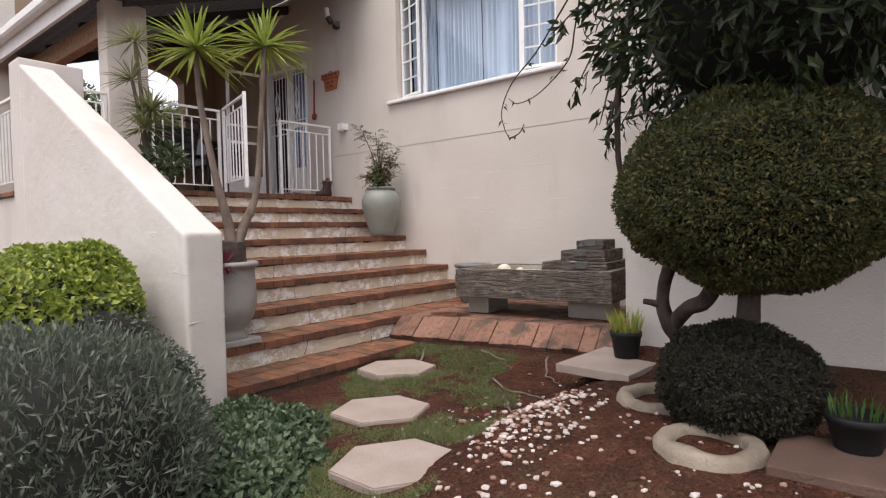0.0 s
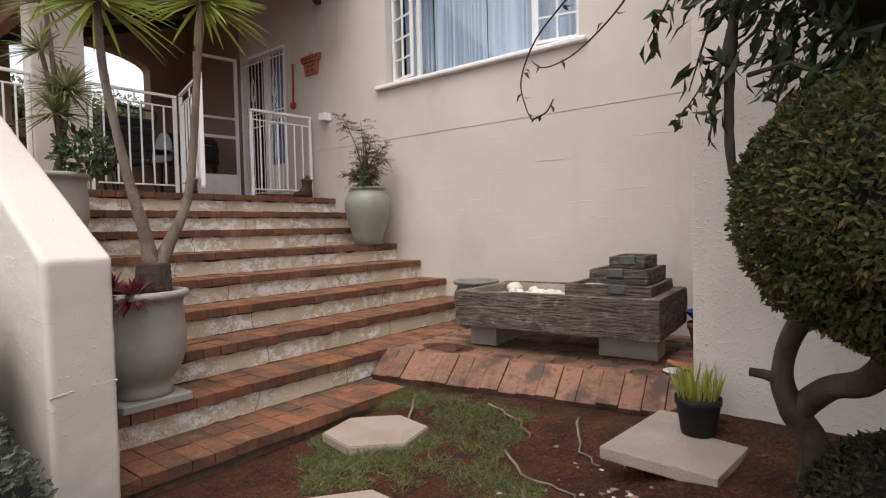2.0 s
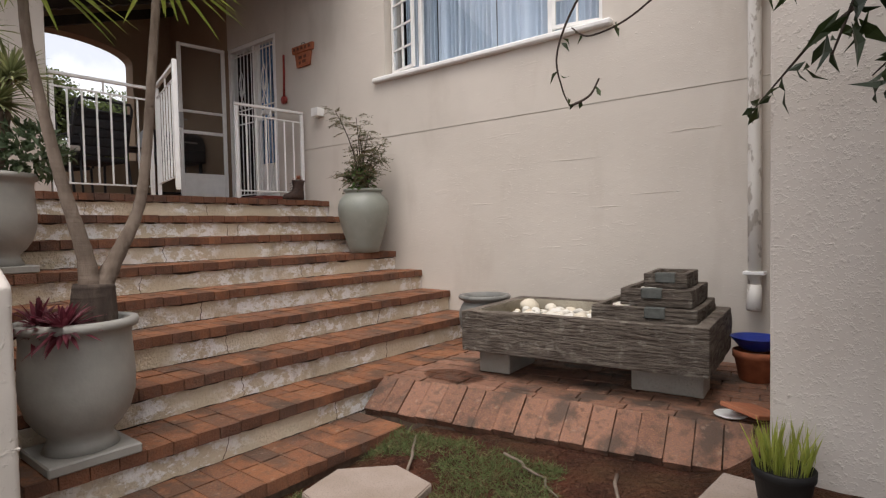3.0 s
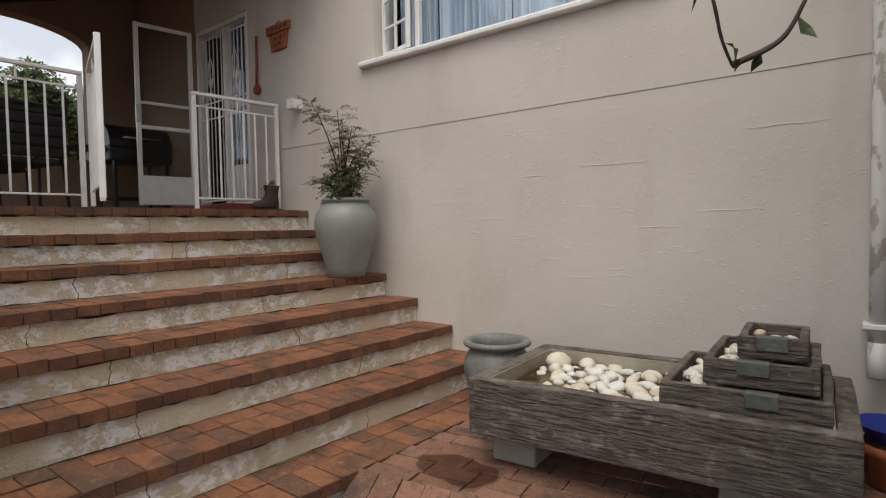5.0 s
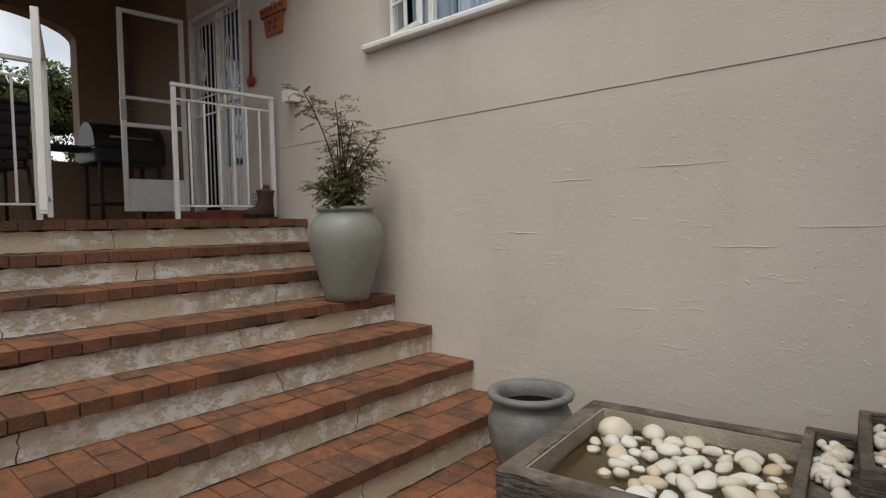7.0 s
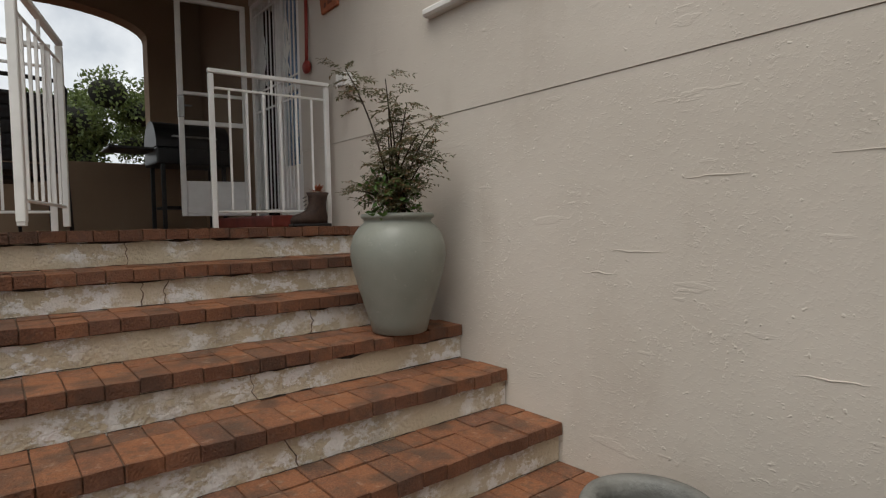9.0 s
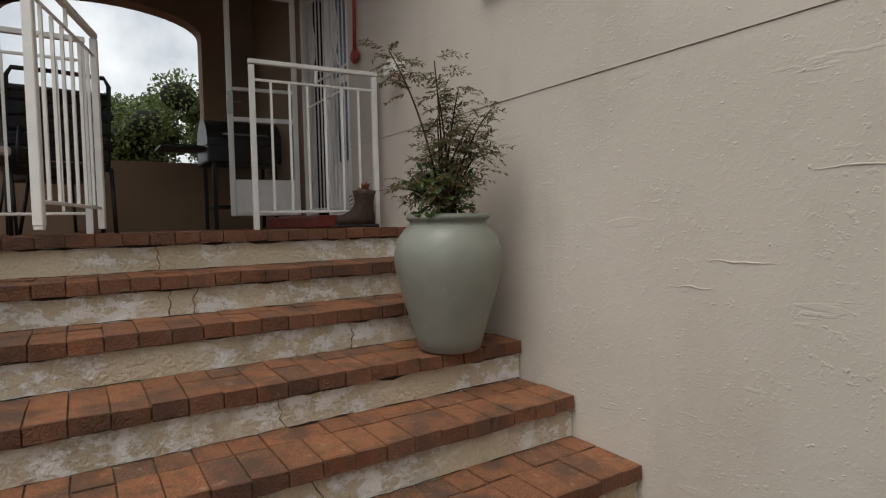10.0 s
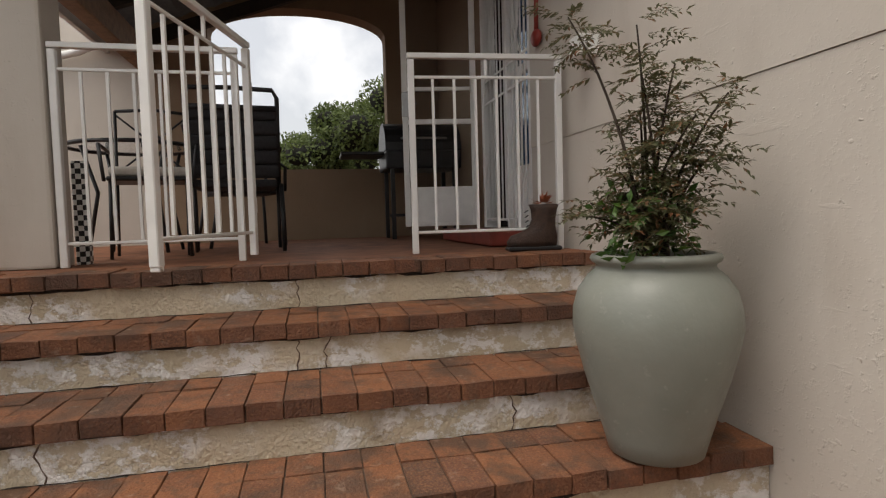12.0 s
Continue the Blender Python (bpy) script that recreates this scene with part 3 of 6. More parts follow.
railing("balustrade", "white metal railing beside the door step on the stair head", (-6.036, 4.395, 1.508), (-5.968, 5.152, 1.508), 6)
railing("balustrade", "white metal railing between the column and the gate", (-6.075, 2.80, 1.508), (-6.065, 3.56, 1.508), 6)
railing("balustrade", "white metal railing beside the veranda column", (-6.10, 1.93, 1.51), (-6.10, 2.345, 1.51), 4)
railing("balustrade", "white metal railing on the terrace wall", (-5.78, 1.56, 1.452), (-9.0, 1.56, 1.452), 30, h=0.87)
gate = railing("metal_gate", "open white metal gate at the stair head", (-6.05, 3.615, 1.535), (-5.245, 3.388, 1.535), 6, category="gate")
bm = bmesh.new()
box(bm, (0.818, -0.018, 0.015), (0.856, 0.018, 1.02), 0.004)
part("gate_stile", bm, WHITE, gate)
for z in (0.2, 0.75):
    bm = bmesh.new()
    rod(bm, (-0.03, 0, z), (-0.03, 0, z + 0.07), 0.012)
    part("hinge", bm, WHITE, gate)


# ---- door ----
def build_door():
    d = thing("door_1", "white double door with burglar bars and solid kick panels", "door")
    d["kind"] = "structure"

    def piece(nm, lo, hi, mat=WHITE, bev=0.004, parent=d, label=""):
        bm = bmesh.new()
        box(bm, lo, hi, bev)
        return part(nm, bm, mat, parent, label)

    x0, x1, z0, z1, y = -7.528, -6.502, 1.602, 3.528, WY + 0.05
    piece("door_frame", (x0, y - 0.045, z0), (x0 + 0.05, y + 0.06, z1))
    piece("door_frame", (x1 - 0.05, y - 0.045, z0), (x1, y + 0.06, z1))
    piece("door_frame", (x0 + 0.05, y - 0.045, z1 - 0.05), (x1 - 0.05, y + 0.06, z1))
    mid = (x0 + x1) / 2 + 0.02
    for i, (a, b) in enumerate(((x0 + 0.05, mid - 0.02), (mid + 0.02, x1 - 0.05))):
        if i == 0:
            continue
        leaf = piece("door_leaf", (a, y, z0), (a + 0.05, y + 0.04, z1 - 0.05))
        piece("stile", (b - 0.05, y, z0), (b, y + 0.04, z1 - 0.05), parent=leaf)
        piece("kick_panel", (a + 0.05, y + 0.005, z0), (b - 0.05, y + 0.03, z0 + 0.42), parent=leaf)
        piece("mid_rail", (a + 0.05, y, z0 + 1.02), (b - 0.05, y + 0.04, z0 + 1.08), parent=leaf)
        bm = bmesh.new()
        box(bm, (a + 0.05, y + 0.018, z0 + 0.42), (b - 0.05, y + 0.024, z1 - 0.05))
        g = part("pane", bm, TINT_GLASS, leaf, "glass pane reflecting the sky")
        g.visible_shadow = False
    # added dark strip that hides the bright reveal, as shade would
    piece("door_lining", (x0 + 0.002, y + 0.062, z0), (x0 + 0.014, WY + 0.262, z1), DARKWOOD, label="dark strip added over the door reveal to make it look shaded")
    piece("mullion", (mid - 0.018, y - 0.03, z0), (mid + 0.018, y + 0.05, z1 - 0.05))
    for a, b in ((x0 + 0.05, mid - 0.02), (mid + 0.02, x1 - 0.05)):
        n = 6
        for i in range(n):
            x = a + (b - a) * (i + 0.5) / n
            piece("burglar_bar", (x - 0.005, y - 0.026, z0 + 0.05), (x + 0.005, y - 0.016, z1 - 0.06), bev=0)
        for z in (z0 + 0.06, z0 + 0.95, z0 + 1.12, z1 - 0.12):
            piece("cross_bar", (a, y - 0.034, z - 0.008), (b, y - 0.029, z + 0.008), bev=0)
        bm = bmesh.new()
        c = (a + b) / 2
        for s in (-1, 1):
            tube(bm, [(c + s * 0.045 * math.sin(u * 3.1), y - 0.038, z1 - 0.62 + 0.3 * u) for u in np.linspace(0, 1, 9)], 0.006, 5)
            tube(bm, [(c + s * 0.045 * math.cos(u * 3.1), y - 0.038, z0 + 1.15 + 0.22 * u) for u in np.linspace(0, 1, 9)], 0.006, 5)
        part("scroll", bm, WHITE, d)


build_door()


# faint dark sheet used for the door's glass, without bright reflections
def dark_pane_mat():
    m = Mat("insect_mesh", 0.8)
    m.colour((0.05, 0.045, 0.04))
    tr = m.t.nodes.new("ShaderNodeBsdfTransparent")
    mix = m.t.nodes.new("ShaderNodeMixShader")
    mix.inputs[0].default_value = 0.14
    m.t.links.new(tr.outputs[0], mix.inputs[1])
    m.t.links.new(m.b.outputs[0], mix.inputs[2])
    m.t.links.new(mix.outputs[0], m.t.nodes["Material Output"].inputs["Surface"])
    return m.m


DARK_PANE = dark_pane_mat()


def build_screen_door():
    d = thing("door_2", "open white framed glazed door with a kick panel", "screen door")
    d["kind"] = "structure"
    d.matrix_basis = pose(-7.56, WY - 0.03, 1.622, 0, 0, -98)
    w, h = 0.585, 1.90

    def piece(nm, lo, hi, mat=WHITE, label=""):
        bm = bmesh.new()
        box(bm, lo, hi, 0.004)
        return part(nm, bm, mat, d, label)

    piece("stile", (0, -0.018, 0), (0.045, 0.018, h))
    piece("stile", (w - 0.045, -0.018, 0), (w, 0.018, h))
    for z0, z1 in ((h - 0.04, h), (1.06, 1.09), (0.80, 0.84), (0.0, 0.03)):
        piece("rail", (0.045, -0.016, z0), (w - 0.045, 0.016, z1))
    piece("kick_panel", (0.045, -0.01, 0.03), (w - 0.045, 0.01, 0.31))
    piece("lock_plate", (w - 0.05, -0.024, 0.86), (w + 0.002, 0.024, 1.05), STEEL, "brushed steel lock plate")
    bm = bmesh.new()
    rod(bm, (w - 0.03, -0.06, 0.98), (w - 0.12, -0.06, 0.98), 0.008)
    rod(bm, (w - 0.03, -0.06, 0.98), (w - 0.03, 0.0, 0.98), 0.008)
    part("door_handle", bm, STEEL, d)
    # stand-in for the glass pane
    bm = bmesh.new()
    box(bm, (0.045, -0.002, 0.31), (w - 0.045, 0.002, h - 0.04))
    part("insect_mesh", bm, DARK_PANE, d, "thin dark see-through sheet standing in for the glass pane")
    bm = bmesh.new()
    box(bm, (-7.60, WY - 0.32, 1.512), (-6.36, WY - 0.002, 1.60), 0.012, 2)
    structure("door_step", bm, REDSTEP, "red polished door step", "step")


build_screen_door()


# ---- window ----
def build_window():
    x0, x1, z0, z1 = -4.72, -2.50, 2.68, 4.05
    y = WY + 0.10
    w = thing("window_1", "white steel window with an open cottage-pane casement and blue curtains", "window")
    w["kind"] = "structure"

    def piece(nm, lo, hi, mat=WHITE, parent=w, bev=0.003, label=""):
        bm = bmesh.new()
        box(bm, lo, hi, bev)
        return part(nm, bm, mat, parent, label)

    piece("window_sill", (-4.86, WY - 0.055, 2.635), (-2.42, WY + 0.10, 2.682), SILL, bev=0.012)
    f = 0.035
    piece("window_frame", (x0, y, z0 + 0.002), (x0 + f, y + 0.05, z1))
    piece("window_frame", (x1 - f, y, z0 + 0.002), (x1, y + 0.05, z1))
    piece("window_frame", (x0 + f, y, z0 + 0.002), (x1 - f, y + 0.05, z0 + f))
    piece("window_frame", (x0 + f, y, z1 - f), (x1 - f, y + 0.05, z1))
    ma, mb = -4.35, -2.98
    for m in (ma, mb):
        piece("mullion", (m - 0.02, y, z0 + f), (m + 0.02, y + 0.05, z1 - f))
    bm = bmesh.new()
    box(bm, (ma + 0.02, y + 0.02, z0 + f), (mb - 0.02, y + 0.026, z1 - f))
    part("pane", bm, GLASS, w).visible_shadow = False

    def casement(hinge, width, angle, sign):
        c = new("casement")
        c.parent = w
        c.matrix_basis = pose(hinge, y, z0 + f, 0, 0, angle)
        hh = z1 - z0 - 2 * f

        def q(nm, lo, hi, mat=WHITE):
            bm = bmesh.new()
            lo2, hi2 = (min(sign * lo[0], sign * hi[0]), lo[1], lo[2]), (max(sign * lo[0], sign * hi[0]), hi[1], hi[2])
            box(bm, lo2, hi2)
            return part(nm, bm, mat, c)

        q("casement_stile", (0, -0.03, 0), (0.025, 0, hh))
        q("casement_stile", (width - 0.025, -0.03, 0), (width, 0, hh))
        q("casement_rail", (0.025, -0.03, 0), (width - 0.025, 0, 0.025))
        q("casement_rail", (0.025, -0.03, hh - 0.025), (width - 0.025, 0, hh))
        q("glazing_bar", (width / 2 - 0.008, -0.026, 0.025), (width / 2 + 0.008, -0.004, hh - 0.025))
        for i in range(1, 6):
            z = hh * i / 6
            q("glazing_bar", (0.025, -0.024, z - 0.008), (width - 0.025, -0.006, z + 0.008))
        q("pane", (0.025, -0.017, 0.025), (width - 0.025, -0.013, hh - 0.025), GLASS).visible_shadow = False
        bm = bmesh.new()
        rod(bm, (sign * (width - 0.03), -0.03, 0.02), (sign * (width - 0.16), 0.08, 0.02), 0.006)
        part("window_stay", bm, WHITE, c)

    casement(x0 + f, 0.36, -14, 1)
    casement(x1 - f, 0.38, 13, -1)
    # pleated curtains
    c = thing("curtain", "pale blue sheer curtains hanging behind the window", "curtain")
    for a, b, s in ((-4.69, -4.30, 3), (-4.28, -3.62, 1), (-3.60, -2.53, 2)):
        bm = bmesh.new()
        r = random.Random(s)
        n = 140
        top, bot = [], []
        for i in range(n + 1):
            x = a + (b - a) * i / n
            u = i / n * 13 + 1.2 * noise.noise(Vector((i * 0.05, s, 0)))
            yy = WY + 0.30 + 0.03 * math.sin(u * 2 * math.pi) + 0.012 * math.sin(u * 5.3)
            top.append(bm.verts.new((x, yy, 4.2)))
            bot.append(bm.verts.new((x + 0.01 * math.sin(u), yy + 0.02 * math.sin(u * 3), 2.35)))
        for i in range(n):
            bm.faces.new((bot[i], bot[i + 1], top[i + 1], top[i]))
        part("curtain_panel", bm, CURTAIN, c, smooth=True)
    # added blue sheet behind the door pane, in place of its sky reflection
    bm = bmesh.new()
    n = 60
    row = [(-7.0 + 0.46 * i / n, WY + 0.135 + 0.02 * math.sin(i * 0.75)) for i in range(n + 1)]
    lowv = [bm.verts.new((x, y, 1.62)) for x, y in row]
    topv = [bm.verts.new((x, y, 3.62)) for x, y in row]
    for i in range(n):
        bm.faces.new((lowv[i], lowv[i + 1], topv[i + 1], topv[i]))
    tagged(part("curtain", bm, DOOR_REFLECTION, None, "", True), "blue pleated sheet standing in for sky reflected in the door glass", "curtain")
    bm = bmesh.new()
    rod(bm, (-4.8, WY + 0.30, 4.22), (-2.4, WY + 0.30, 4.22), 0.012)
    part("curtain_rail", bm, WHITE, c)


build_window()


# ---- downpipe ----
def build_pipe():
    p = thing("downpipe", "white downpipe with peeling paint on the wall", "downpipe")
    bm = bmesh.new()
    tube(bm, [(-1.50, WY - 0.06, z) for z in (5.3, 3.0, 1.4, 0.80)], 0.038, 14)
    part("pipe", bm, PEEL, p, smooth=True)
    bm = bmesh.new()
    tube(bm, [(-1.50, WY - 0.06, 0.798), (-1.50, WY - 0.065, 0.72), (-1.50, WY - 0.09, 0.64)], 0.042, 14)
    part("shoe", bm, PEEL, p, smooth=True)
    for z in (0.86, 2.6):
        bm = bmesh.new()
        box(bm, (-1.56, WY - 0.104, z), (-1.44, WY - 0.001, z + 0.022), 0.003)
        part("bracket", bm, WHITE, p)


def peel_paint():
    m = Mat("peeling_white_paint", 0.6, spec=0.4)
    f = m.noise(13, 6, 0.53, 0.57, (1, 1, 0.5))
    m.colour(m.mix(f, (0.68, 0.65, 0.60), (0.42, 0.38, 0.33)))
    m.bump(f, 0.6, 0.004)
    return m.m


PEEL = peel_paint()
build_pipe()


# ---- pots ----
def urn_profile():
    """A footed urn: rolled rim, straight shoulder, low belly, narrow foot."""
    return [(0.125, 0.04), (0.14, 0.045), (0.122, 0.08), (0.115, 0.10), (0.15, 0.135), (0.185, 0.19), (0.205, 0.26), (0.208, 0.33), (0.203, 0.42), (0.198, 0.50), (0.202, 0.527), (0.222, 0.535), (0.229, 0.55), (0.223, 0.568), (0.20, 0.572), (0.186, 0.56), (0.18, 0.50), (0.05, 0.49)]


def urn(at, label):
    u = thing("plant_urn", label, "plant pot", at=pose(*at))
    bm = bmesh.new()
    box(bm, (-0.17, -0.17, 0.0), (0.17, 0.17, 0.042), 0.006)
    part("plinth", bm, URN, u)
    bm = bmesh.new()
    lathe(bm, urn_profile(), 56)
    part("bowl", bm, URN, u, smooth=True)
    bm = bmesh.new()
    bmesh.ops.create_cone(bm, cap_ends=True, segments=32, radius1=0.182, radius2=0.182, depth=0.02, matrix=pose(0, 0, 0.515))
    part("potting_soil", bm, SOIL, u, "dark potting soil")
    return u


urn((-3.452, 2.06, 0.272), "sage green glazed footed urn on the lower stair")
urn((-4.83, 2.11, 0.977), "sage green glazed footed urn on the upper stair")


def jar(at, profile, label, soil_r, soil_z, name="plant_jar", mat=None, fill=None):
    u = thing(name, label, "plant pot", at=pose(*at))
    bm = bmesh.new()
    lathe(bm, profile, 64)
    part("body", bm, mat or GLAZE, u, smooth=True)
    bm = bmesh.new()
    bmesh.ops.create_cone(bm, cap_ends=True, segments=32, radius1=soil_r, radius2=soil_r, depth=0.02, matrix=pose(0, 0, soil_z))
    # soil, except in the empty pot, where this disc is painted shade
    part("potting_soil", bm, fill or SOIL, u, "dark potting soil")
    return u


GREYGLAZE = plain("grey_glaze", (0.20, 0.20, 0.185), 0.5, vary=0.35, scale=11, bump=0.5)
# near-black colour for the shade inside the empty pot
POT_SHADE = plain("pot_mouth_shade", (0.006, 0.005, 0.004), 0.9, vary=0.4, spec=0.1)
JAR = [(0.140, 0.0), (0.152, 0.006), (0.168, 0.06), (0.195, 0.14), (0.226, 0.23), (0.252, 0.32), (0.264, 0.38), (0.262, 0.43), (0.245, 0.485), (0.215, 0.525), (0.190, 0.545), (0.184, 0.553), (0.188, 0.562), (0.200, 0.568), (0.205, 0.578), (0.200, 0.588), (0.186, 0.592), (0.172, 0.585), (0.165, 0.55), (0.16, 0.53), (0.05, 0.53)]
jar((-4.705, 4.868, 0.977), [(q * 0.90, z) for q, z in JAR], "large sage green glazed jar standing on a stair", 0.152, 0.54)
POT = [(0.115, 0.0), (0.122, 0.005), (0.148, 0.07), (0.176, 0.15), (0.188, 0.215), (0.184, 0.265), (0.166, 0.305), (0.152, 0.325), (0.152, 0.335), (0.168, 0.342), (0.186, 0.352), (0.190, 0.366), (0.182, 0.378), (0.160, 0.378), (0.143, 0.366), (0.136, 0.33), (0.15, 0.25), (0.15, 0.12), (0.05, 0.10)]
jar((-3.28, 4.77, 0.272), [(q * 1.06, z * 1.06) for q, z in POT], "grey glazed pot with a leaf band, empty, beside the trough", 0.147, 0.318, mat=GREYGLAZE, fill=POT_SHADE)


# ---- fountain trough ----
def tray(bm, lo, hi, wall, floor, bevel=0.008):
    """An open tray: outer walls, rim and a sunk bottom."""
    x0, y0, z0 = lo
    x1, y1, z1 = hi
    o = [(x0, y0), (x1, y0), (x1, y1), (x0, y1)]
    i = [(x0 + wall, y0 + wall), (x1 - wall, y0 + wall), (x1 - wall, y1 - wall), (x0 + wall, y1 - wall)]
    rows = [[bm.verts.new((x, y, z)) for x, y in ring] for ring, z in ((o, z0), (o, z1), (i, z1), (i, floor))]
    for a, b in zip(rows, rows[1:]):
        for k in range(4):
            bm.faces.new((a[k], a[(k + 1) % 4], b[(k + 1) % 4], b[k]))
    bm.faces.new(rows[0][::-1])
    bm.faces.new(rows[-1])
    bmesh.ops.bevel(bm, geom=bm.edges[:], offset=bevel, segments=2, affect="EDGES", profile=0.6)


def roughen(bm, amount, cuts=6, freq=9.0):
    bmesh.ops.subdivide_edges(bm, edges=[e for e in bm.edges if e.calc_length() > 0.08], cuts=cuts, use_grid_fill=True)
    for v in bm.verts:
        p = v.co
        v.co += Vector((noise.noise(p * freq), noise.noise(p * freq + Vector((7, 3, 1))), noise.noise(Vector((p.x * 3, p.y * 3, p.z * 22)) + Vector((2, 9, 4))))) * amount


FM = Matrix.Translation((-2.247, 4.452, 0.68)) @ Matrix.Rotation(radians(5), 4, "Z") @ Matrix.Diagonal((1.06, 1.06, 1.06, 1)) @ Matrix.Translation((2.2375, -4.26, -0.70))
TX0, TX1, TY0, TY1, TZ0, TZ1 = -2.90, -1.575, 3.87, 4.65, 0.465, 0.70


def build_fountain():
    for x0, x1, y0, y1 in ((-2.86, -2.66, 4.0, 4.36), (-1.98, -1.63, 4.06, 4.26)):
        bm = bmesh.new()
        box(bm, (x0, y0, 0.317), (x1, y1, TZ0 - 0.001), 0.006)
        tagged(part("concrete_block", bm, BLOCK), "grey concrete block carrying the trough", "block", "blocks under the trough").matrix_basis = FM
    f = thing("fountain_trough", "grey weathered timber-textured water trough on blocks", "water feature", at=FM)
    bm = bmesh.new()
    tray(bm, (TX0, TY0, TZ0), (TX1, TY1, TZ1), 0.065, 0.52)
    roughen(bm, 0.006)
    part("basin", bm, SLEEPER, f, smooth=False)
    bm = bmesh.new()
    box(bm, (TX0 + 0.066, TY0 + 0.066, 0.606), (TX1 - 0.066, TY1 - 0.066, 0.632))
    w = part("water", bm, WATER, f, "clear greenish water")
    bm = bmesh.new()
    box(bm, (TX0 + 0.067, TY0 + 0.067, 0.522), (TX1 - 0.067, TY1 - 0.067, 0.603))
    part("silt", bm, SILT, f, "brown silt under the water")
    a, b2 = 0.066, 0.072
    for lo, hi in (((TX0 + a, TY1 - b2, 0.604), (TX1 - a, TY1 - a, 0.692)), ((TX0 + a, TY0 + a, 0.604), (TX1 - a, TY0 + b2, 0.692)), ((TX0 + a, TY0 + b2, 0.604), (TX0 + b2, TY1 - b2, 0.692)), ((TX1 - b2, TY0 + b2, 0.604), (TX1 - a, TY1 - b2, 0.692))):
        bm = bmesh.new()
        box(bm, lo, hi)
        part("lining", bm, LINING, f, "pale lichen-stained inner face")
    # stacked basins with a spout notch
    tiers = ((-2.165, -1.645, 3.985, 4.57, 0.655, 0.76), (-2.03, -1.68, 4.05, 4.53, 0.76, 0.85), (-1.93, -1.715, 4.13, 4.44, 0.85, 0.925))
    for k, (x0, x1, y0, y1, z0, z1) in enumerate(tiers):
        bm = bmesh.new()
        tray(bm, (x0, y0, z0), (x1, y1, z1), 0.03, z1 - 0.055, 0.006)
        roughen(bm, 0.005, 4, 14)
        part("cascade_basin", bm, SLEEPER, f, "grey cast basin with a bark texture")
        bm = bmesh.new()
        sx = x0 + (x1 - x0) * (0.62, 0.45, 0.5)[k]
        box(bm, (sx - 0.05, y0 - 0.007, z1 - 0.05), (sx + 0.05, y0 + 0.034, z1 + 0.003), 0.004)
        roughen(bm, 0.003, 2, 30)
        part("spout", bm, SLATE, f, "dark slate spout")
    for x0, x1 in ((-2.14, -2.06), (-1.76, -1.66)):
        bm = bmesh.new()
        box(bm, (x0, 4.0, 0.525), (x1, 4.40, 0.652), 0.004)
        part("support_block", bm, BLOCK, f)
    r = random.Random(11)
    shapes = []
    for k in range(5):
        bm = bmesh.new()
        bmesh.ops.create_icosphere(bm, subdivisions=2, radius=1.0)
        for v in bm.verts:
            v.co *= 1 + 0.30 * noise.noise(v.co * 1.1 + Vector((k * 5, 0, 0)))
        shapes.append(mesh_of("pebble", bm, PEBBLE, True))

    def stone(x, y, z, s, group, label):
        ob = new("pebble", r.choice(shapes))
        ob.matrix_basis = FM @ pose(x, y, z, r.uniform(-20, 20), r.uniform(-20, 20), r.uniform(0, 360)) @ Matrix.Diagonal((s * r.uniform(1.0, 1.35), s * r.uniform(0.75, 0.95), s * r.uniform(0.6, 0.75), 1))
        return tagged(ob, label, "pebble", group)

    spots = []
    tries = 0
    while len(spots) < 84 and tries < 4000:
        tries += 1
        x, y = r.uniform(-2.80, -2.20), r.uniform(3.97, 4.56)
        if (x < -2.60 and y < 4.16) or (x < -2.68 and y < 4.3):
            continue
        s = r.uniform(0.024, 0.047)
        if all(math.hypot(x - a, y - b) > (s + c) * 0.85 for a, b, c in spots):
            spots.append((x, y, s))
            stone(x, y, 0.615 + 0.03 * r.random(), s, "pebbles in the trough", "smooth white river pebble lying in the water")
    stone(-2.74, 4.46, 0.665, 0.06, "pebbles in the trough", "large round white river pebble in the trough corner")
    for x0, x1, y0, y1, z, n in ((-2.125, -2.045, 4.03, 4.53, 0.722, 38), (-1.995, -1.945, 4.09, 4.49, 0.812, 18), (-1.89, -1.76, 4.17, 4.40, 0.888, 9)):
        for i in range(n):
            stone(r.uniform(x0, x1), r.uniform(y0, y1), z + r.uniform(-0.004, 0.006), r.uniform(0.012, 0.027), "pebbles in the cascade", "small pale pebble in a cascade basin")


def water_mat():
    m = Mat("pond_water", 0.03, spec=0.5)
    m.b.inputs["Transmission Weight"].default_value = 0.97
    m.b.inputs["IOR"].default_value = 1.33
    m.colour((0.62, 0.52, 0.30))
    m.bump(m.noise(14, 2), 0.12, 0.006)
    return m.m


WATER = water_mat()
SILT = plain("brown_silt", (0.16, 0.11, 0.045), 0.9, vary=0.6, scale=22)
SLATE = plain("wet_slate", (0.10, 0.105, 0.095), 0.6, vary=0.5, scale=14, bump=0.5)
build_fountain()


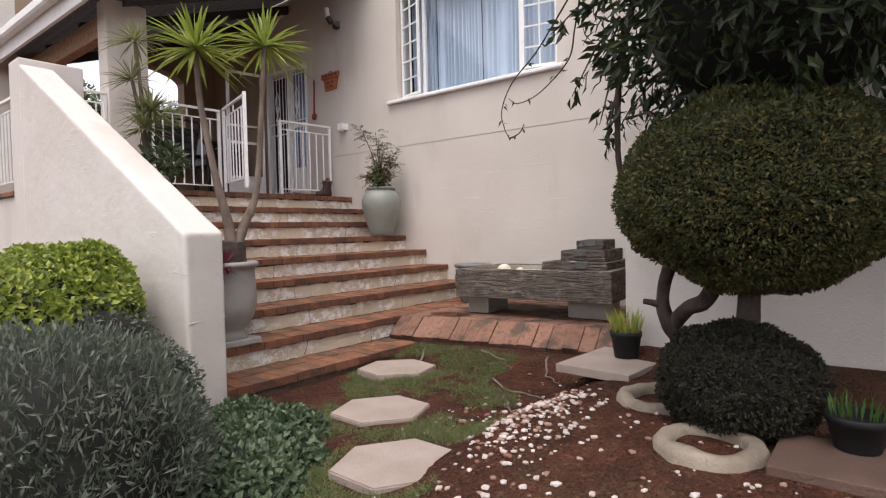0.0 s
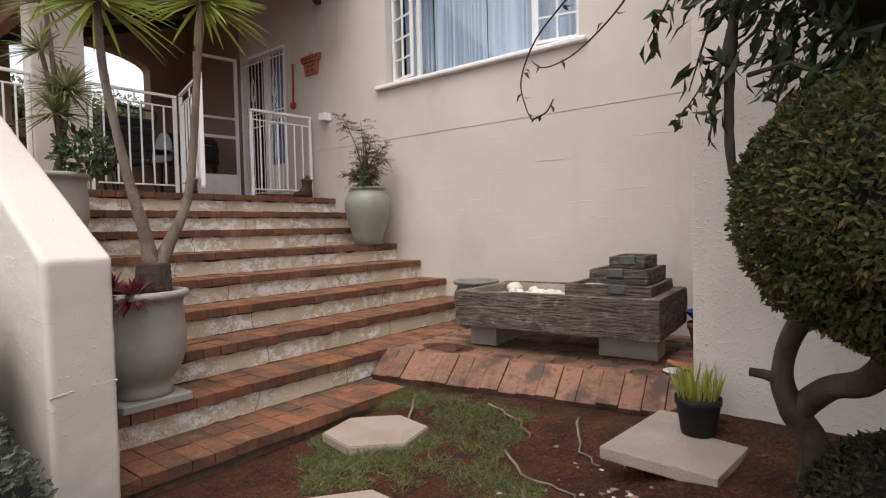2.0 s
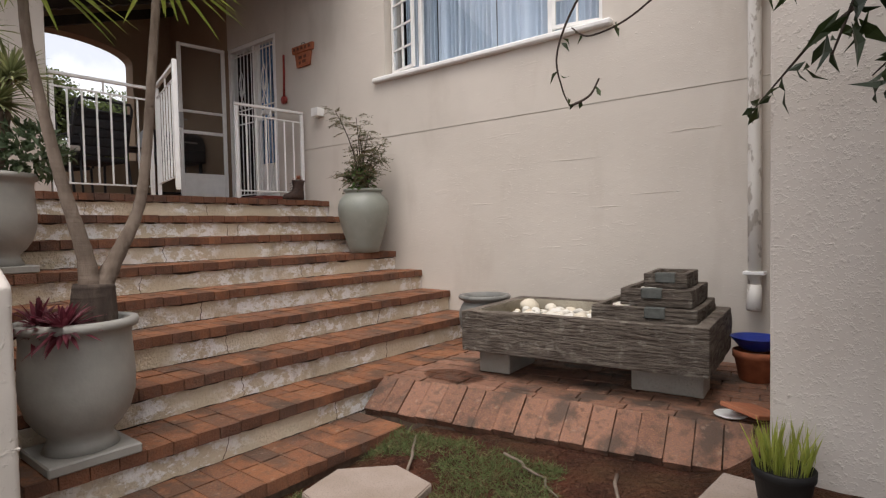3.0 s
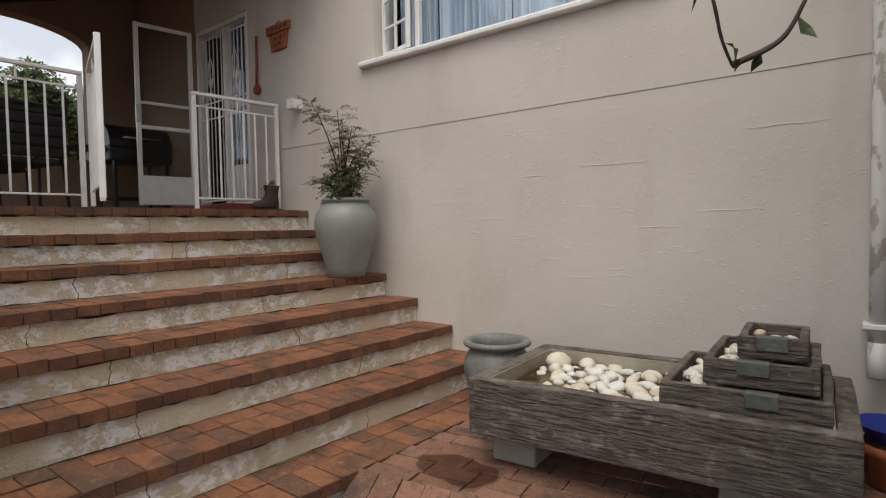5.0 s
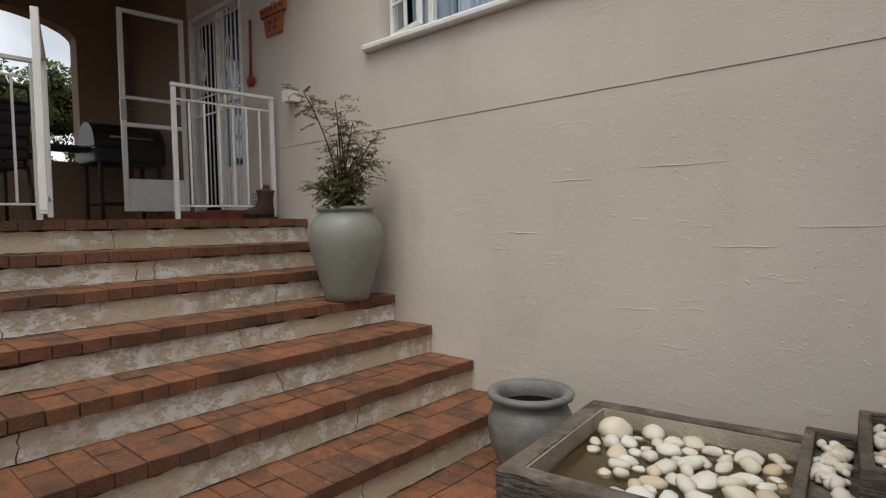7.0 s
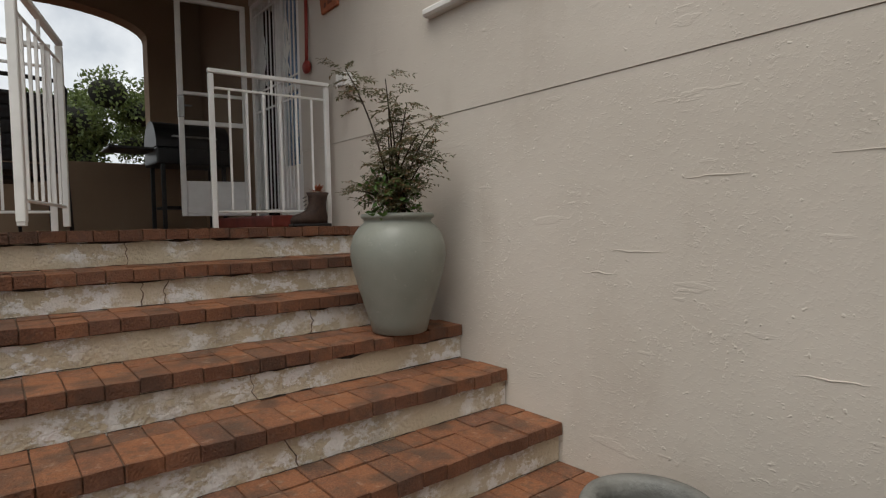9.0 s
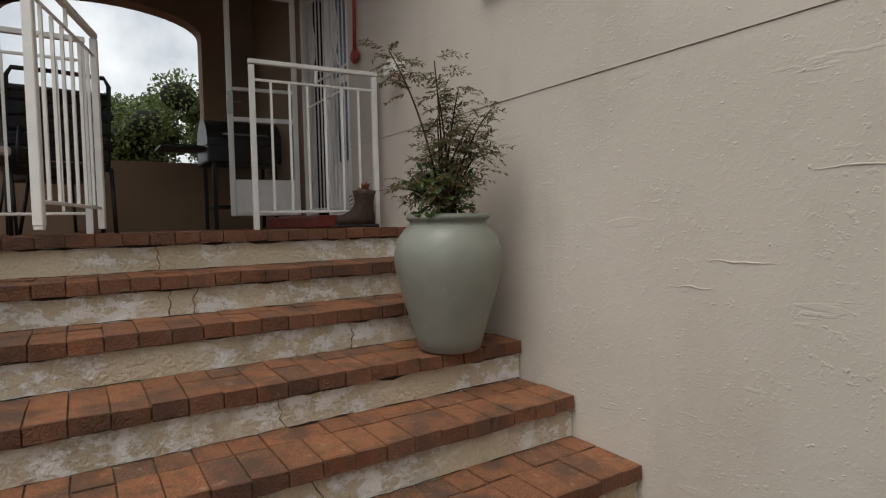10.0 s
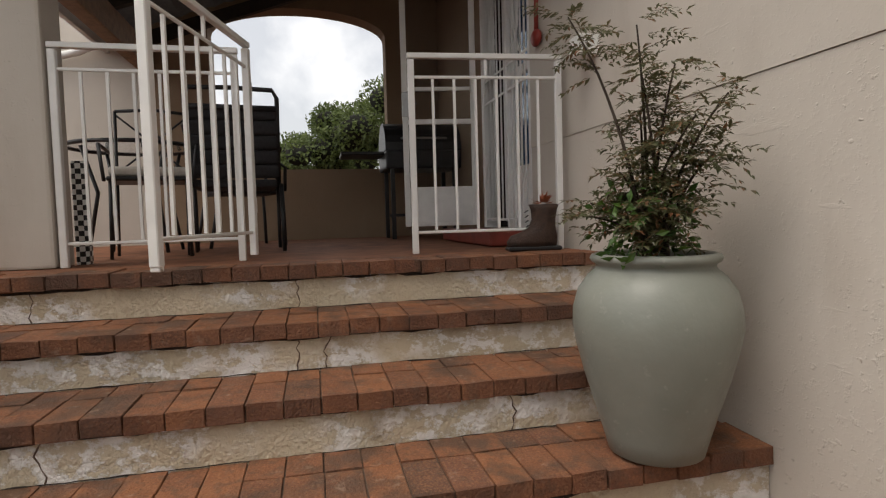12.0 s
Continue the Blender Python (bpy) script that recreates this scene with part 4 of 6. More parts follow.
# ---- stepping stones, slabs, edging ----
def hex_stone(cx, cy, z, a, b, turn):
    bm = bmesh.new()
    top = [bm.verts.new((a * math.cos(k * math.pi / 3 + 0.1), b * math.sin(k * math.pi / 3 + 0.1), 0)) for k in range(6)]
    f = bm.faces.new(top)
    e = bmesh.ops.extrude_face_region(bm, geom=[f])
    for v in e["geom"]:
        if isinstance(v, bmesh.types.BMVert):
            v.co.z -= 0.05
    bmesh.ops.bevel(bm, geom=bm.edges[:], offset=0.006, segments=2, affect="EDGES")
    ob = tagged(part("stepping_stone", bm, STONE), "hexagonal concrete stepping stone lying in the grass", "stepping stone", "stepping stones in the garden")
    ob.matrix_basis = pose(cx, cy, z, 0, 0, turn)


hex_stone(-2.622, 2.885, 0.055, 0.285, 0.255, 40)
hex_stone(-2.06, 2.16, 0.048, 0.28, 0.25, 47)
hex_stone(-1.472, 1.662, 0.062, 0.285, 0.26, 50)


def slab(x0, x1, y0, y1, z, turn, label):
    bm = bmesh.new()
    box(bm, (x0, y0, z - 0.05), (x1, y1, z), 0.006, 2)
    ob = tagged(part("paving_slab", bm, STONE), label, "paving slab")
    c = Vector(((x0 + x1) / 2, (y0 + y1) / 2, 0))
    ob.matrix_basis = Matrix.Translation(c) @ Matrix.Rotation(radians(turn), 4, "Z") @ Matrix.Translation(-c)


slab(-1.355, -0.905, 2.90, 3.50, 0.235, -5, "square concrete slab under the chive pot")
STONE = concrete("reddish_slab", (0.14, 0.088, 0.064), (0.09, 0.055, 0.04))
slab(-0.17, 0.45, 2.04, 2.42, 0.235, 0, "square reddish concrete slab under a pot beside the hedge ball")


def edging(cx, cy, r, z, label):
    """A rugged cast ring with a flat-topped wall."""
    u = thing("edging_ring", label, "garden edging", at=GARDEN)
    bm = bmesh.new()
    n = 72
    prof = [(-0.035, -0.10), (-0.033, 0.02), (-0.022, 0.042), (0.018, 0.046), (0.036, 0.022), (0.042, -0.10)]
    rows = []
    for k in range(n):
        a = 2 * math.pi * k / n
        rr = r * (1 + 0.10 * noise.noise(Vector((math.cos(a) * 1.3, math.sin(a) * 1.3, cx * 9))))
        row = []
        for d, h in prof:
            p = Vector((cx + (rr + d) * math.cos(a), cy + (rr + d) * math.sin(a), z + h))
            row.append(bm.verts.new(p + 0.012 * Vector((noise.noise(p * 17), noise.noise(p * 17 + Vector((5, 5, 5))), noise.noise(p * 14 + Vector((9, 1, 3)))))))
        rows.append(row)
    for k in range(n):
        a, b = rows[k], rows[(k + 1) % n]
        for i in range(len(prof) - 1):
            bm.faces.new((a[i], a[i + 1], b[i + 1], b[i]))
    part("ring_wall", bm, EDGING, u, smooth=True)


edging(-0.53, 2.13, 0.15, 0.20, "curved cast stone edging round the hedge trunk")
edging(-0.80, 2.58, 0.17, 0.205, "curved cast stone edging round a tree")


def nursery_pot(at, r, h, label):
    u = thing("nursery_pot", label, "plant pot", at=pose(*at))
    bm = bmesh.new()
    lathe(bm, [(r * 0.72, 0), (r * 0.74, 0.004), (r * 0.94, h - 0.03), (r * 1.0, h - 0.028), (r * 1.02, h), (r * 0.96, h + 0.002), (r * 0.92, h - 0.03), (r * 0.2, h - 0.03)], 36)
    part("body", bm, BLACKPOT, u, smooth=True)
    return u


nursery_pot((-1.10, 3.29, 0.237), 0.092, 0.155, "black plastic nursery pot with chives on a slab")
nursery_pot((0.06, 2.36, 0.237), 0.095, 0.12, "black plastic nursery pot on a slab")


def chives(at, r, n, h, name="chives", label="clump of yellow green chives", mat=None, seed=3):
    g = np.random.default_rng(seed)
    th = thing(name, label, "plant", at=pose(*at))
    a = g.random(n) * 2 * np.pi
    q = r * np.sqrt(g.random(n))
    base = np.stack([q * np.cos(a), q * np.sin(a), np.zeros(n)], 1)
    way = np.stack([np.cos(a) * 0.3 * g.random(n), np.sin(a) * 0.3 * g.random(n), np.ones(n)], 1)
    leaf_mesh("leaves", base, way, g.normal(size=(n, 3)), h * g.uniform(0.6, 1.1, n), 0.009, mat or CHIVE, th, 0.12)


chives((-1.10, 3.29, 0.365), 0.078, 120, 0.17)
chives((0.06, 2.36, 0.33), 0.08, 40, 0.10, "pot_plant", "small green plant in a nursery pot", GREEN_LEAF, 4)


# ---- pebbles, grass and roots on the soil ----
def scatter_pebbles():
    r = np.random.default_rng(21)
    bm = bmesh.new()
    bmesh.ops.create_icosphere(bm, subdivisions=1, radius=1.0)
    bv = np.array([v.co[:] for v in bm.verts])
    bf = np.array([[v.index for v in f.verts] for f in bm.faces])
    bm.free()
    V, F, n = [], [], 0
    for i in range(900):
        if i < 560:
            y = r.normal(2.16, 0.34)
            x = r.normal(-1.30, 0.13) + 0.34 * (2.25 - y)
        else:
            x, y = r.uniform(-1.9, 0.2), r.uniform(1.1, 2.8)
        if abs(x + 1.6) < 0.2 and abs(y - 1.68) < 0.25:
            continue
        s = r.uniform(0.004, 0.0145) * (1.4 if r.random() < 0.06 else 1)
        v = bv * np.array([s * r.uniform(1, 1.5), s, s * 0.6]) * (1 + 0.25 * r.normal(size=(len(bv), 1)) * 0.5)
        a = r.random() * 6.28
        v = np.stack([v[:, 0] * np.cos(a) - v[:, 1] * np.sin(a), v[:, 0] * np.sin(a) + v[:, 1] * np.cos(a), v[:, 2]], 1)
        V.append(v + np.array([x, y, ground_z(x, y) + s * 0.3]))
        F.append(bf + n)
        n += len(bv)
    tagged(raw("garden_pebbles", np.concatenate(V).tolist(), np.concatenate(F).tolist(), CHIP), "white stone chips scattered on the soil", "pebbles", "", "stuff").matrix_basis = GARDEN


def chip_mat():
    m = Mat("white_stone_chip", 0.8, spec=0.3)
    m.colour(m.ramp(m.island(), [(0, (0.40, 0.33, 0.29)), (0.4, (0.56, 0.49, 0.44)), (0.65, (0.32, 0.22, 0.165)), (1, (0.20, 0.09, 0.058))]))
    return m.m


CHIP = chip_mat()
scatter_pebbles()


def grass():
    r = np.random.default_rng(5)
    pts = []
    while len(pts) < 25000:
        x, y = r.uniform(-3.0, -1.3), r.uniform(0.9, 3.45)
        line = (-1.25 - 0.62 * (y - 0.9))
        d = abs(x - line - 0.04)
        k = noise.noise(Vector((x * 2.6, y * 2.6, 5))) + 0.5 * noise.noise(Vector((x * 8, y * 8, 1)))
        if any(math.hypot(x - a, y - b) < 0.285 for a, b in ((-2.75, 2.985), (-2.165, 2.185), (-1.60, 1.685))):
            continue
        if d < 0.52 + 0.34 * k and k > -0.30 + r.random() * 0.5:
            pts.append((x, y, ground_z(x, y) - 0.004))
    base = np.array(pts)
    n = len(base)
    way = r.normal(size=(n, 3)) * 0.75
    way[:, 2] = 0.55
    ob = leaf_mesh("grass", base, way, r.normal(size=(n, 3)), r.uniform(0.02, 0.06, n), 0.0035, GRASS, None, 0.35)
    tagged(ob, "patchy short green and straw grass between the stones", "grass", "", "stuff").matrix_basis = GARDEN


grass()


def roots():
    r = random.Random(8)
    lines = [[(-2.86, 3.40), (-2.62, 3.02), (-2.55, 2.75), (-2.52, 2.4)], [(-2.35, 3.42), (-2.1, 3.35), (-1.95, 3.2)], [(-1.85, 3.5), (-1.7, 3.2), (-1.55, 3.1)], [(-2.05, 3.1), (-1.85, 2.9), (-1.6, 2.85), (-1.45, 2.7)], [(-1.75, 2.75), (-1.6, 2.55), (-1.35, 2.5)]]
    for pts in lines:
        p = [Vector((x, y, ground_z(x, y) + 0.006)) for x, y in pts]
        full = []
        for a, b in zip(p, p[1:]):
            for k in range(5):
                q = a.lerp(b, k / 5)
                full.append(q + Vector((r.uniform(-0.012, 0.012), r.uniform(-0.012, 0.012), r.uniform(0, 0.006))))
        bm = bmesh.new()
        tube(bm, full, [0.0085 * (1 - 0.7 * i / len(full)) for i in range(len(full))], 7)
        tagged(part("root", bm, CANE, smooth=True), "pale exposed tree root on the soil", "root", "roots on the soil").matrix_basis = GARDEN


roots()


# ---- plants ----
def core(name, centre, radii, mat, parent, seed=0):
    bm = bmesh.new()
    bmesh.ops.create_icosphere(bm, subdivisions=4, radius=1.0)
    for v in bm.verts:
        v.co *= 1 + 0.07 * noise.noise(v.co * 2.3 + Vector((seed, seed, seed)))
        v.co = Vector([centre[i] + v.co[i] * radii[i] for i in range(3)])
    return part(name, bm, mat, parent, smooth=True)


# near-black fill: the shade deep inside the foliage is put into its colour
CORE = plain("inner_shade_fill", (0.012, 0.012, 0.007), 0.95, vary=0.6, scale=30)


def clipped(th, centre, radii, n, length, width, mat, seed, depth=0.10, lumps=0.05, low=-1.0, spread=0.9):
    p, nor, r = ball_points(n, centre, radii, depth, lumps, seed, low)
    way = nor + spread * r.normal(size=p.shape)
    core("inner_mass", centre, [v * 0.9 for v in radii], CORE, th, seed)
    return leaf_mesh("crown", p, way, nor + 0.4 * r.normal(size=p.shape), length * r.uniform(0.6, 1.15, len(p)), width * r.uniform(0.8, 1.15, len(p)), mat, th)


def topiary():
    t = thing("topiary_bush", "clipped dark green ball topiary with twisted stems", "topiary", at=GARDEN)
    clipped(t, (-0.417, 2.44, 1.147), (0.502, 0.50, 0.392), 62000, 0.023, 0.0095, BOX_LEAF, 3, 0.10, 0.07)
    for pts, rad in (([(-0.80, 2.855, 0.10), (-0.783, 2.822, 0.404), (-0.839, 2.794, 0.533), (-0.866, 2.776, 0.644), (-0.82, 2.711, 0.811), (-0.672, 2.517, 1.014)], [0.058, 0.044, 0.039, 0.031, 0.03, 0.028]),
                     ([(-0.829, 2.804, 0.533), (-0.746, 2.757, 0.626), (-0.653, 2.683, 0.681), (-0.552, 2.572, 0.857), (-0.469, 2.424, 0.996)], [0.04, 0.036, 0.037, 0.036, 0.028]),
                     ([(-0.47, 2.51, 0.10), (-0.465, 2.52, 0.45), (-0.46, 2.55, 0.75), (-0.45, 2.62, 1.0)], [0.05, 0.042, 0.042, 0.036])):
        fine = []
        for a, b, c, d in zip([pts[0]] + pts, pts, pts[1:], pts[2:] + [pts[-1]]):
            for k in range(5):
                u = k / 5
                fine.append(0.5 * (2 * Vector(b) + (Vector(c) - Vector(a)) * u + (2 * Vector(a) - 5 * Vector(b) + 4 * Vector(c) - Vector(d)) * u * u + (3 * Vector(b) - Vector(a) - 3 * Vector(c) + Vector(d)) * u ** 3))
        fine.append(Vector(pts[-1]))
        rr = np.interp(np.linspace(0, len(pts) - 1, len(fine)), range(len(pts)), rad) * (1 + 0.1 * np.array([noise.noise(p * 14) for p in fine]))
        bm = bmesh.new()
        tube(bm, fine, [float(v) for v in rr], 12)
        part("trunk", bm, BARK, t, smooth=True)
    bm = bmesh.new()
    tube(bm, [(-0.866, 2.776, 0.626), (-0.912, 2.757, 0.644), (-0.95, 2.748, 0.649)], [0.02, 0.017, 0.014], 8)
    part("branch_stub", bm, BARK, t, smooth=True)
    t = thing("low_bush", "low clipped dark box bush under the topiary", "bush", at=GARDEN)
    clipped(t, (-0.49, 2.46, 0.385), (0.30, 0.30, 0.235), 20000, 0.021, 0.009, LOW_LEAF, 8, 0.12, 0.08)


topiary()


def hedges():
    t = thing("golden_hedge", "rounded yellow green hedge against the parapet wall", "hedge", at=GARDEN)
    for k, (c, q) in enumerate((((-3.50, 1.07, 0.50), (0.60, 0.37, 0.48)), ((-3.36, 1.19, 0.62), (0.35, 0.24, 0.37)), ((-3.25, 0.60, 0.48), (0.58, 0.48, 0.50)))):
        clipped(t, c, q, 11000, 0.045, 0.026, LIME_LEAF, 12 + k, 0.12, 0.09)
    t = thing("lavender_bush", "grey green lavender bush in front of the hedge", "bush", at=GARDEN)
    clipped(t, (-2.16, 0.60, 0.30), (0.52, 0.46, 0.42), 4000, 0.035, 0.009, LAV_LEAF, 15, 0.2, 0.1)
    r = np.random.default_rng(31)
    p, nor, r = ball_points(15000, (-2.16, 0.60, 0.30), (0.54, 0.48, 0.44), 0.25, 0.14, 15, -0.3)
    way = nor * 0.5 + np.array([0, 0, 0.9]) + 0.55 * r.normal(size=p.shape)
    leaf_mesh("sprig_mass", p, way, r.normal(size=p.shape), r.uniform(0.025, 0.055, len(p)), 0.008, LAV_LEAF, t, 0.05)
    for k, (c, q) in enumerate((((-2.98, 1.12, 0.32), (0.28, 0.28, 0.40)), ((-2.70, 1.20, 0.22), (0.26, 0.22, 0.34)), ((-2.48, 1.08, 0.16), (0.28, 0.24, 0.30)), ((-2.30, 1.0, 0.12), (0.26, 0.24, 0.24)))):
        clipped(t, c, q, 3600, 0.034, 0.013, LAV_LEAF, 90 + k, 0.25, 0.18, -0.3)
    t = thing("ground_cover", "grey green leafy ground cover at the foot of the stairs", "plant", at=GARDEN)
    for k, (c, q) in enumerate((((-2.24, 1.38, 0.03), (0.24, 0.20, 0.13)), ((-1.98, 1.04, 0.03), (0.26, 0.24, 0.12)), ((-2.58, 1.64, 0.04), (0.26, 0.16, 0.10)), ((-2.10, 1.22, 0.03), (0.28, 0.22, 0.14)), ((-2.40, 1.50, 0.03), (0.24, 0.18, 0.11)), ((-1.80, 0.88, 0.02), (0.22, 0.2, 0.09)), ((-2.36, 1.70, 0.03), (0.20, 0.17, 0.10)), ((-2.12, 1.46, 0.03), (0.22, 0.19, 0.11)), ((-1.92, 1.20, 0.03), (0.2, 0.18, 0.11)))):
        clipped(t, c, q, 2200, 0.042, 0.026, COVER_LEAF, 40 + k, 0.3, 0.15, -0.1, 0.7)


hedges()


def rosette(th, at, n, length, width, mat, seed, droop=0.25, up=0.2, name="leaf_crown"):
    """Long strap leaves from one head, each of four segments."""
    r = np.random.default_rng(seed)
    V, F, k = [], [], 0
    for i in range(n):
        a = r.random() * 2 * math.pi
        e = math.asin(max(-0.75, min(1, r.uniform(-0.5, 1.0) + up * 0.5)))
        d = np.array([math.cos(a) * math.cos(e), math.sin(a) * math.cos(e), math.sin(e)])
        s = unit(np.cross(d, [0.01, 0.02, 1.0]))
        nn = np.cross(s, d)
        L = length * r.uniform(0.75, 1.1)
        for j, (u, w) in enumerate(((0, 0.55), (0.25, 1.0), (0.6, 0.8), (0.85, 0.4), (1, 0.03))):
            p = np.array(at) + d * (0.02 + L * u) - np.array([0, 0, droop * L * u * u])
            V += [p - s * width * w / 2, p - nn * width * w * 0.15, p + s * width * w / 2]
        for j in range(4):
            b = k + j * 3
            F += [(b, b + 1, b + 4, b + 3), (b + 1, b + 2, b + 5, b + 4)]
        k += 15
    return raw(name, [tuple(v) for v in V], F, mat, th)


def smooth_tube(th, name, pts, radii, mat, seg=10, knob=0.04):
    pts = [Vector(p) for p in pts]
    ext = [pts[0]] + pts + [pts[-1]]
    fine = []
    for i in range(1, len(ext) - 2):
        a, b, c, d = ext[i - 1:i + 3]
        for k in range(8):
            u = k / 8
            fine.append(0.5 * (2 * b + (c - a) * u + (2 * a - 5 * b + 4 * c - d) * u * u + (3 * b - a - 3 * c + d) * u ** 3))
    fine.append(pts[-1])
    rr = np.interp(np.linspace(0, len(pts) - 1, len(fine)), range(len(pts)), radii)
    rr = [float(v) for v in rr * (1 + knob * np.sin(np.arange(len(fine)) * 2.3))]
    bm = bmesh.new()
    tube(bm, fine, rr, seg)
    return part(name, bm, mat, th, smooth=True)


def dracaenas():
    d = thing("dracaena", "tall dracaena with two grey canes and green rosettes in an urn", "plant", at=pose(-0.045, 0.028, 0.0))
    smooth_tube(d, "trunk", [(-3.40, 2.09, 0.77), (-3.40, 2.095, 0.88), (-3.40, 2.10, 0.98)], [0.10, 0.088, 0.078], BARK, 14, 0.015)
    smooth_tube(d, "cane", [(-3.40, 2.085, 0.93), (-3.41, 2.075, 1.10), (-3.42, 2.01, 1.38), (-3.43, 1.96, 1.65), (-3.44, 1.915, 1.95), (-3.45, 1.905, 2.27)], [0.05, 0.034, 0.025, 0.022, 0.020, 0.018], CANE)
    smooth_tube(d, "cane", [(-3.40, 2.11, 0.93), (-3.41, 2.19, 1.08), (-3.42, 2.295, 1.29), (-3.43, 2.345, 1.54), (-3.44, 2.39, 1.95), (-3.45, 2.44, 2.42)], [0.05, 0.034, 0.025, 0.022, 0.020, 0.018], CANE)
    rosette(d, (-3.45, 1.905, 2.27), 95, 0.38, 0.026, YUCCA_LEAF, 1)
    rosette(d, (-3.45, 2.44, 2.42), 95, 0.38, 0.026, YUCCA_LEAF, 2)
    s = thing("succulent", "dark purple leafy succulent at the foot of the canes", "plant", at=pose(-0.052, 0.025, 0.0))
    rosette(s, (-3.27, 1.95, 0.82), 90, 0.14, 0.022, PURPLE, 3)
    rosette(s, (-3.40, 1.90, 0.83), 70, 0.13, 0.022, PURPLE, 4)
    e = thing("spiky_dracaena", "spiky variegated dracaena in the upper urn", "plant", at=pose(-0.03, 0.09, 0.03))
    for top, n, L, sd in (((-4.78, 2.02, 2.64), 120, 0.27, 5), ((-4.76, 2.12, 2.06), 170, 0.30, 6), ((-4.82, 2.00, 2.32), 90, 0.25, 9), ((-4.72, 2.04, 1.90), 110, 0.26, 7)):
        smooth_tube(e, "cane", [(-4.80, 2.03, 1.48), (-4.80, 2.08, 1.66), ((-4.80 + top[0]) / 2, (2.1 + top[1]) / 2, (1.6 + top[2]) / 2 + 0.05), top], [0.022, 0.018, 0.016, 0.014], CANE, 8)
        rosette(e, top, n, L, 0.016, SPIKE_LEAF, sd, 0.3, 0.5)
    g = thing("pot_foliage", "leafy green plant under the spiky dracaena", "plant", at=pose(-0.03, 0.07, 0.0))
    p, nor, r = ball_points(420, (-4.72, 2.22, 1.68), (0.15, 0.17, 0.15), 0.5, 0.2, 44)
    leaf_mesh("leaves", p, nor + 0.6 * r.normal(size=p.shape), nor, r.uniform(0.04, 0.08, len(p)), 0.03, COVER_LEAF, g)


dracaenas()


def nandina():
    t = thing("nandina", "feathery reddish green shrub growing in the glazed jar", "plant")
    r = np.random.default_rng(17)
    c = np.array([-4.705, 4.868, 1.50])
    base, way, up, ln = [], [], [], []
    stems = [((-0.13, -0.20, 0.78), 1), ((-0.05, -0.02, 0.74), 1), ((0.06, 0.03, 0.60), 1), ((0.16, 0.12, 0.50), 1), ((0.02, -0.05, 0.58), 1), ((-0.10, 0.02, 0.50), 1), ((0.16, 0.02, 0.44), 1), ((0.14, 0.09, 0.34), 1), ((-0.16, -0.12, 0.22), 1), ((0.05, -0.14, 0.30), 1), ((0.12, -0.12, 0.20), 1), ((-0.05, -0.2, 0.18), 1), ((0.12, -0.04, 0.2), 1)]
    for k, (tip, _) in enumerate(stems):
        tip = np.array(tip)
        a = c + np.array([r.uniform(-0.06, 0.06), r.uniform(-0.06, 0.06), 0])
        b = c + tip
        mid = (a + b) / 2 + np.array([0, 0, 0.08]) - 0.25 * np.array([tip[0], tip[1], 0])
        bm = bmesh.new()
        curve = [(1 - u) ** 2 * a + 2 * u * (1 - u) * mid + u * u * b for u in np.linspace(0, 1, 12)]
        tube(bm, curve, [0.0065 - 0.00036 * i for i in range(12)], 6)
        part("stem", bm, BARK, t)
        start = 0.72 if k == 0 else 0.32
        for u in np.linspace(start, 1.0, 11 if tip[2] > 0.3 else 8):
            p = (1 - u) ** 2 * a + 2 * u * (1 - u) * mid + u * u * b
            for q in range(5 if u < 0.8 and tip[2] < 0.55 else 3):
                d = unit(np.array([r.normal(), r.normal(), 0.35 + 0.3 * r.normal()]))
                L = r.uniform(0.06, 0.16)
                for v in np.linspace(0.25, 1, 6):
                    for s in (-1, 1, 0.2):
                        base.append(p + d * L * v - np.array([0, 0, 0.03 * v * v]))
                        sd = unit(np.cross(d, [0, 0, 1.0]))
                        way.append(d * 0.5 + s * sd + np.array([0, 0, r.uniform(-0.5, 0.2)]))
                        up.append(np.array([0.2 * r.normal(), 0.2 * r.normal(), 1]))
                        ln.append(r.uniform(0.015, 0.035))
    leaf_mesh("leaves", np.array(base), np.array(way), np.array(up), np.array(ln), np.array(ln) * 0.34, NANDINA, t)
    p, nor, r = ball_points(260, c + np.array([0.02, -0.05, 0.14]), (0.14, 0.14, 0.14), 0.6, 0.2, 19)
    leaf_mesh("lower_leaves", p, nor + 0.7 * r.normal(size=p.shape), nor, r.uniform(0.03, 0.055, len(p)), 0.018, GREEN_LEAF, t)


nandina()


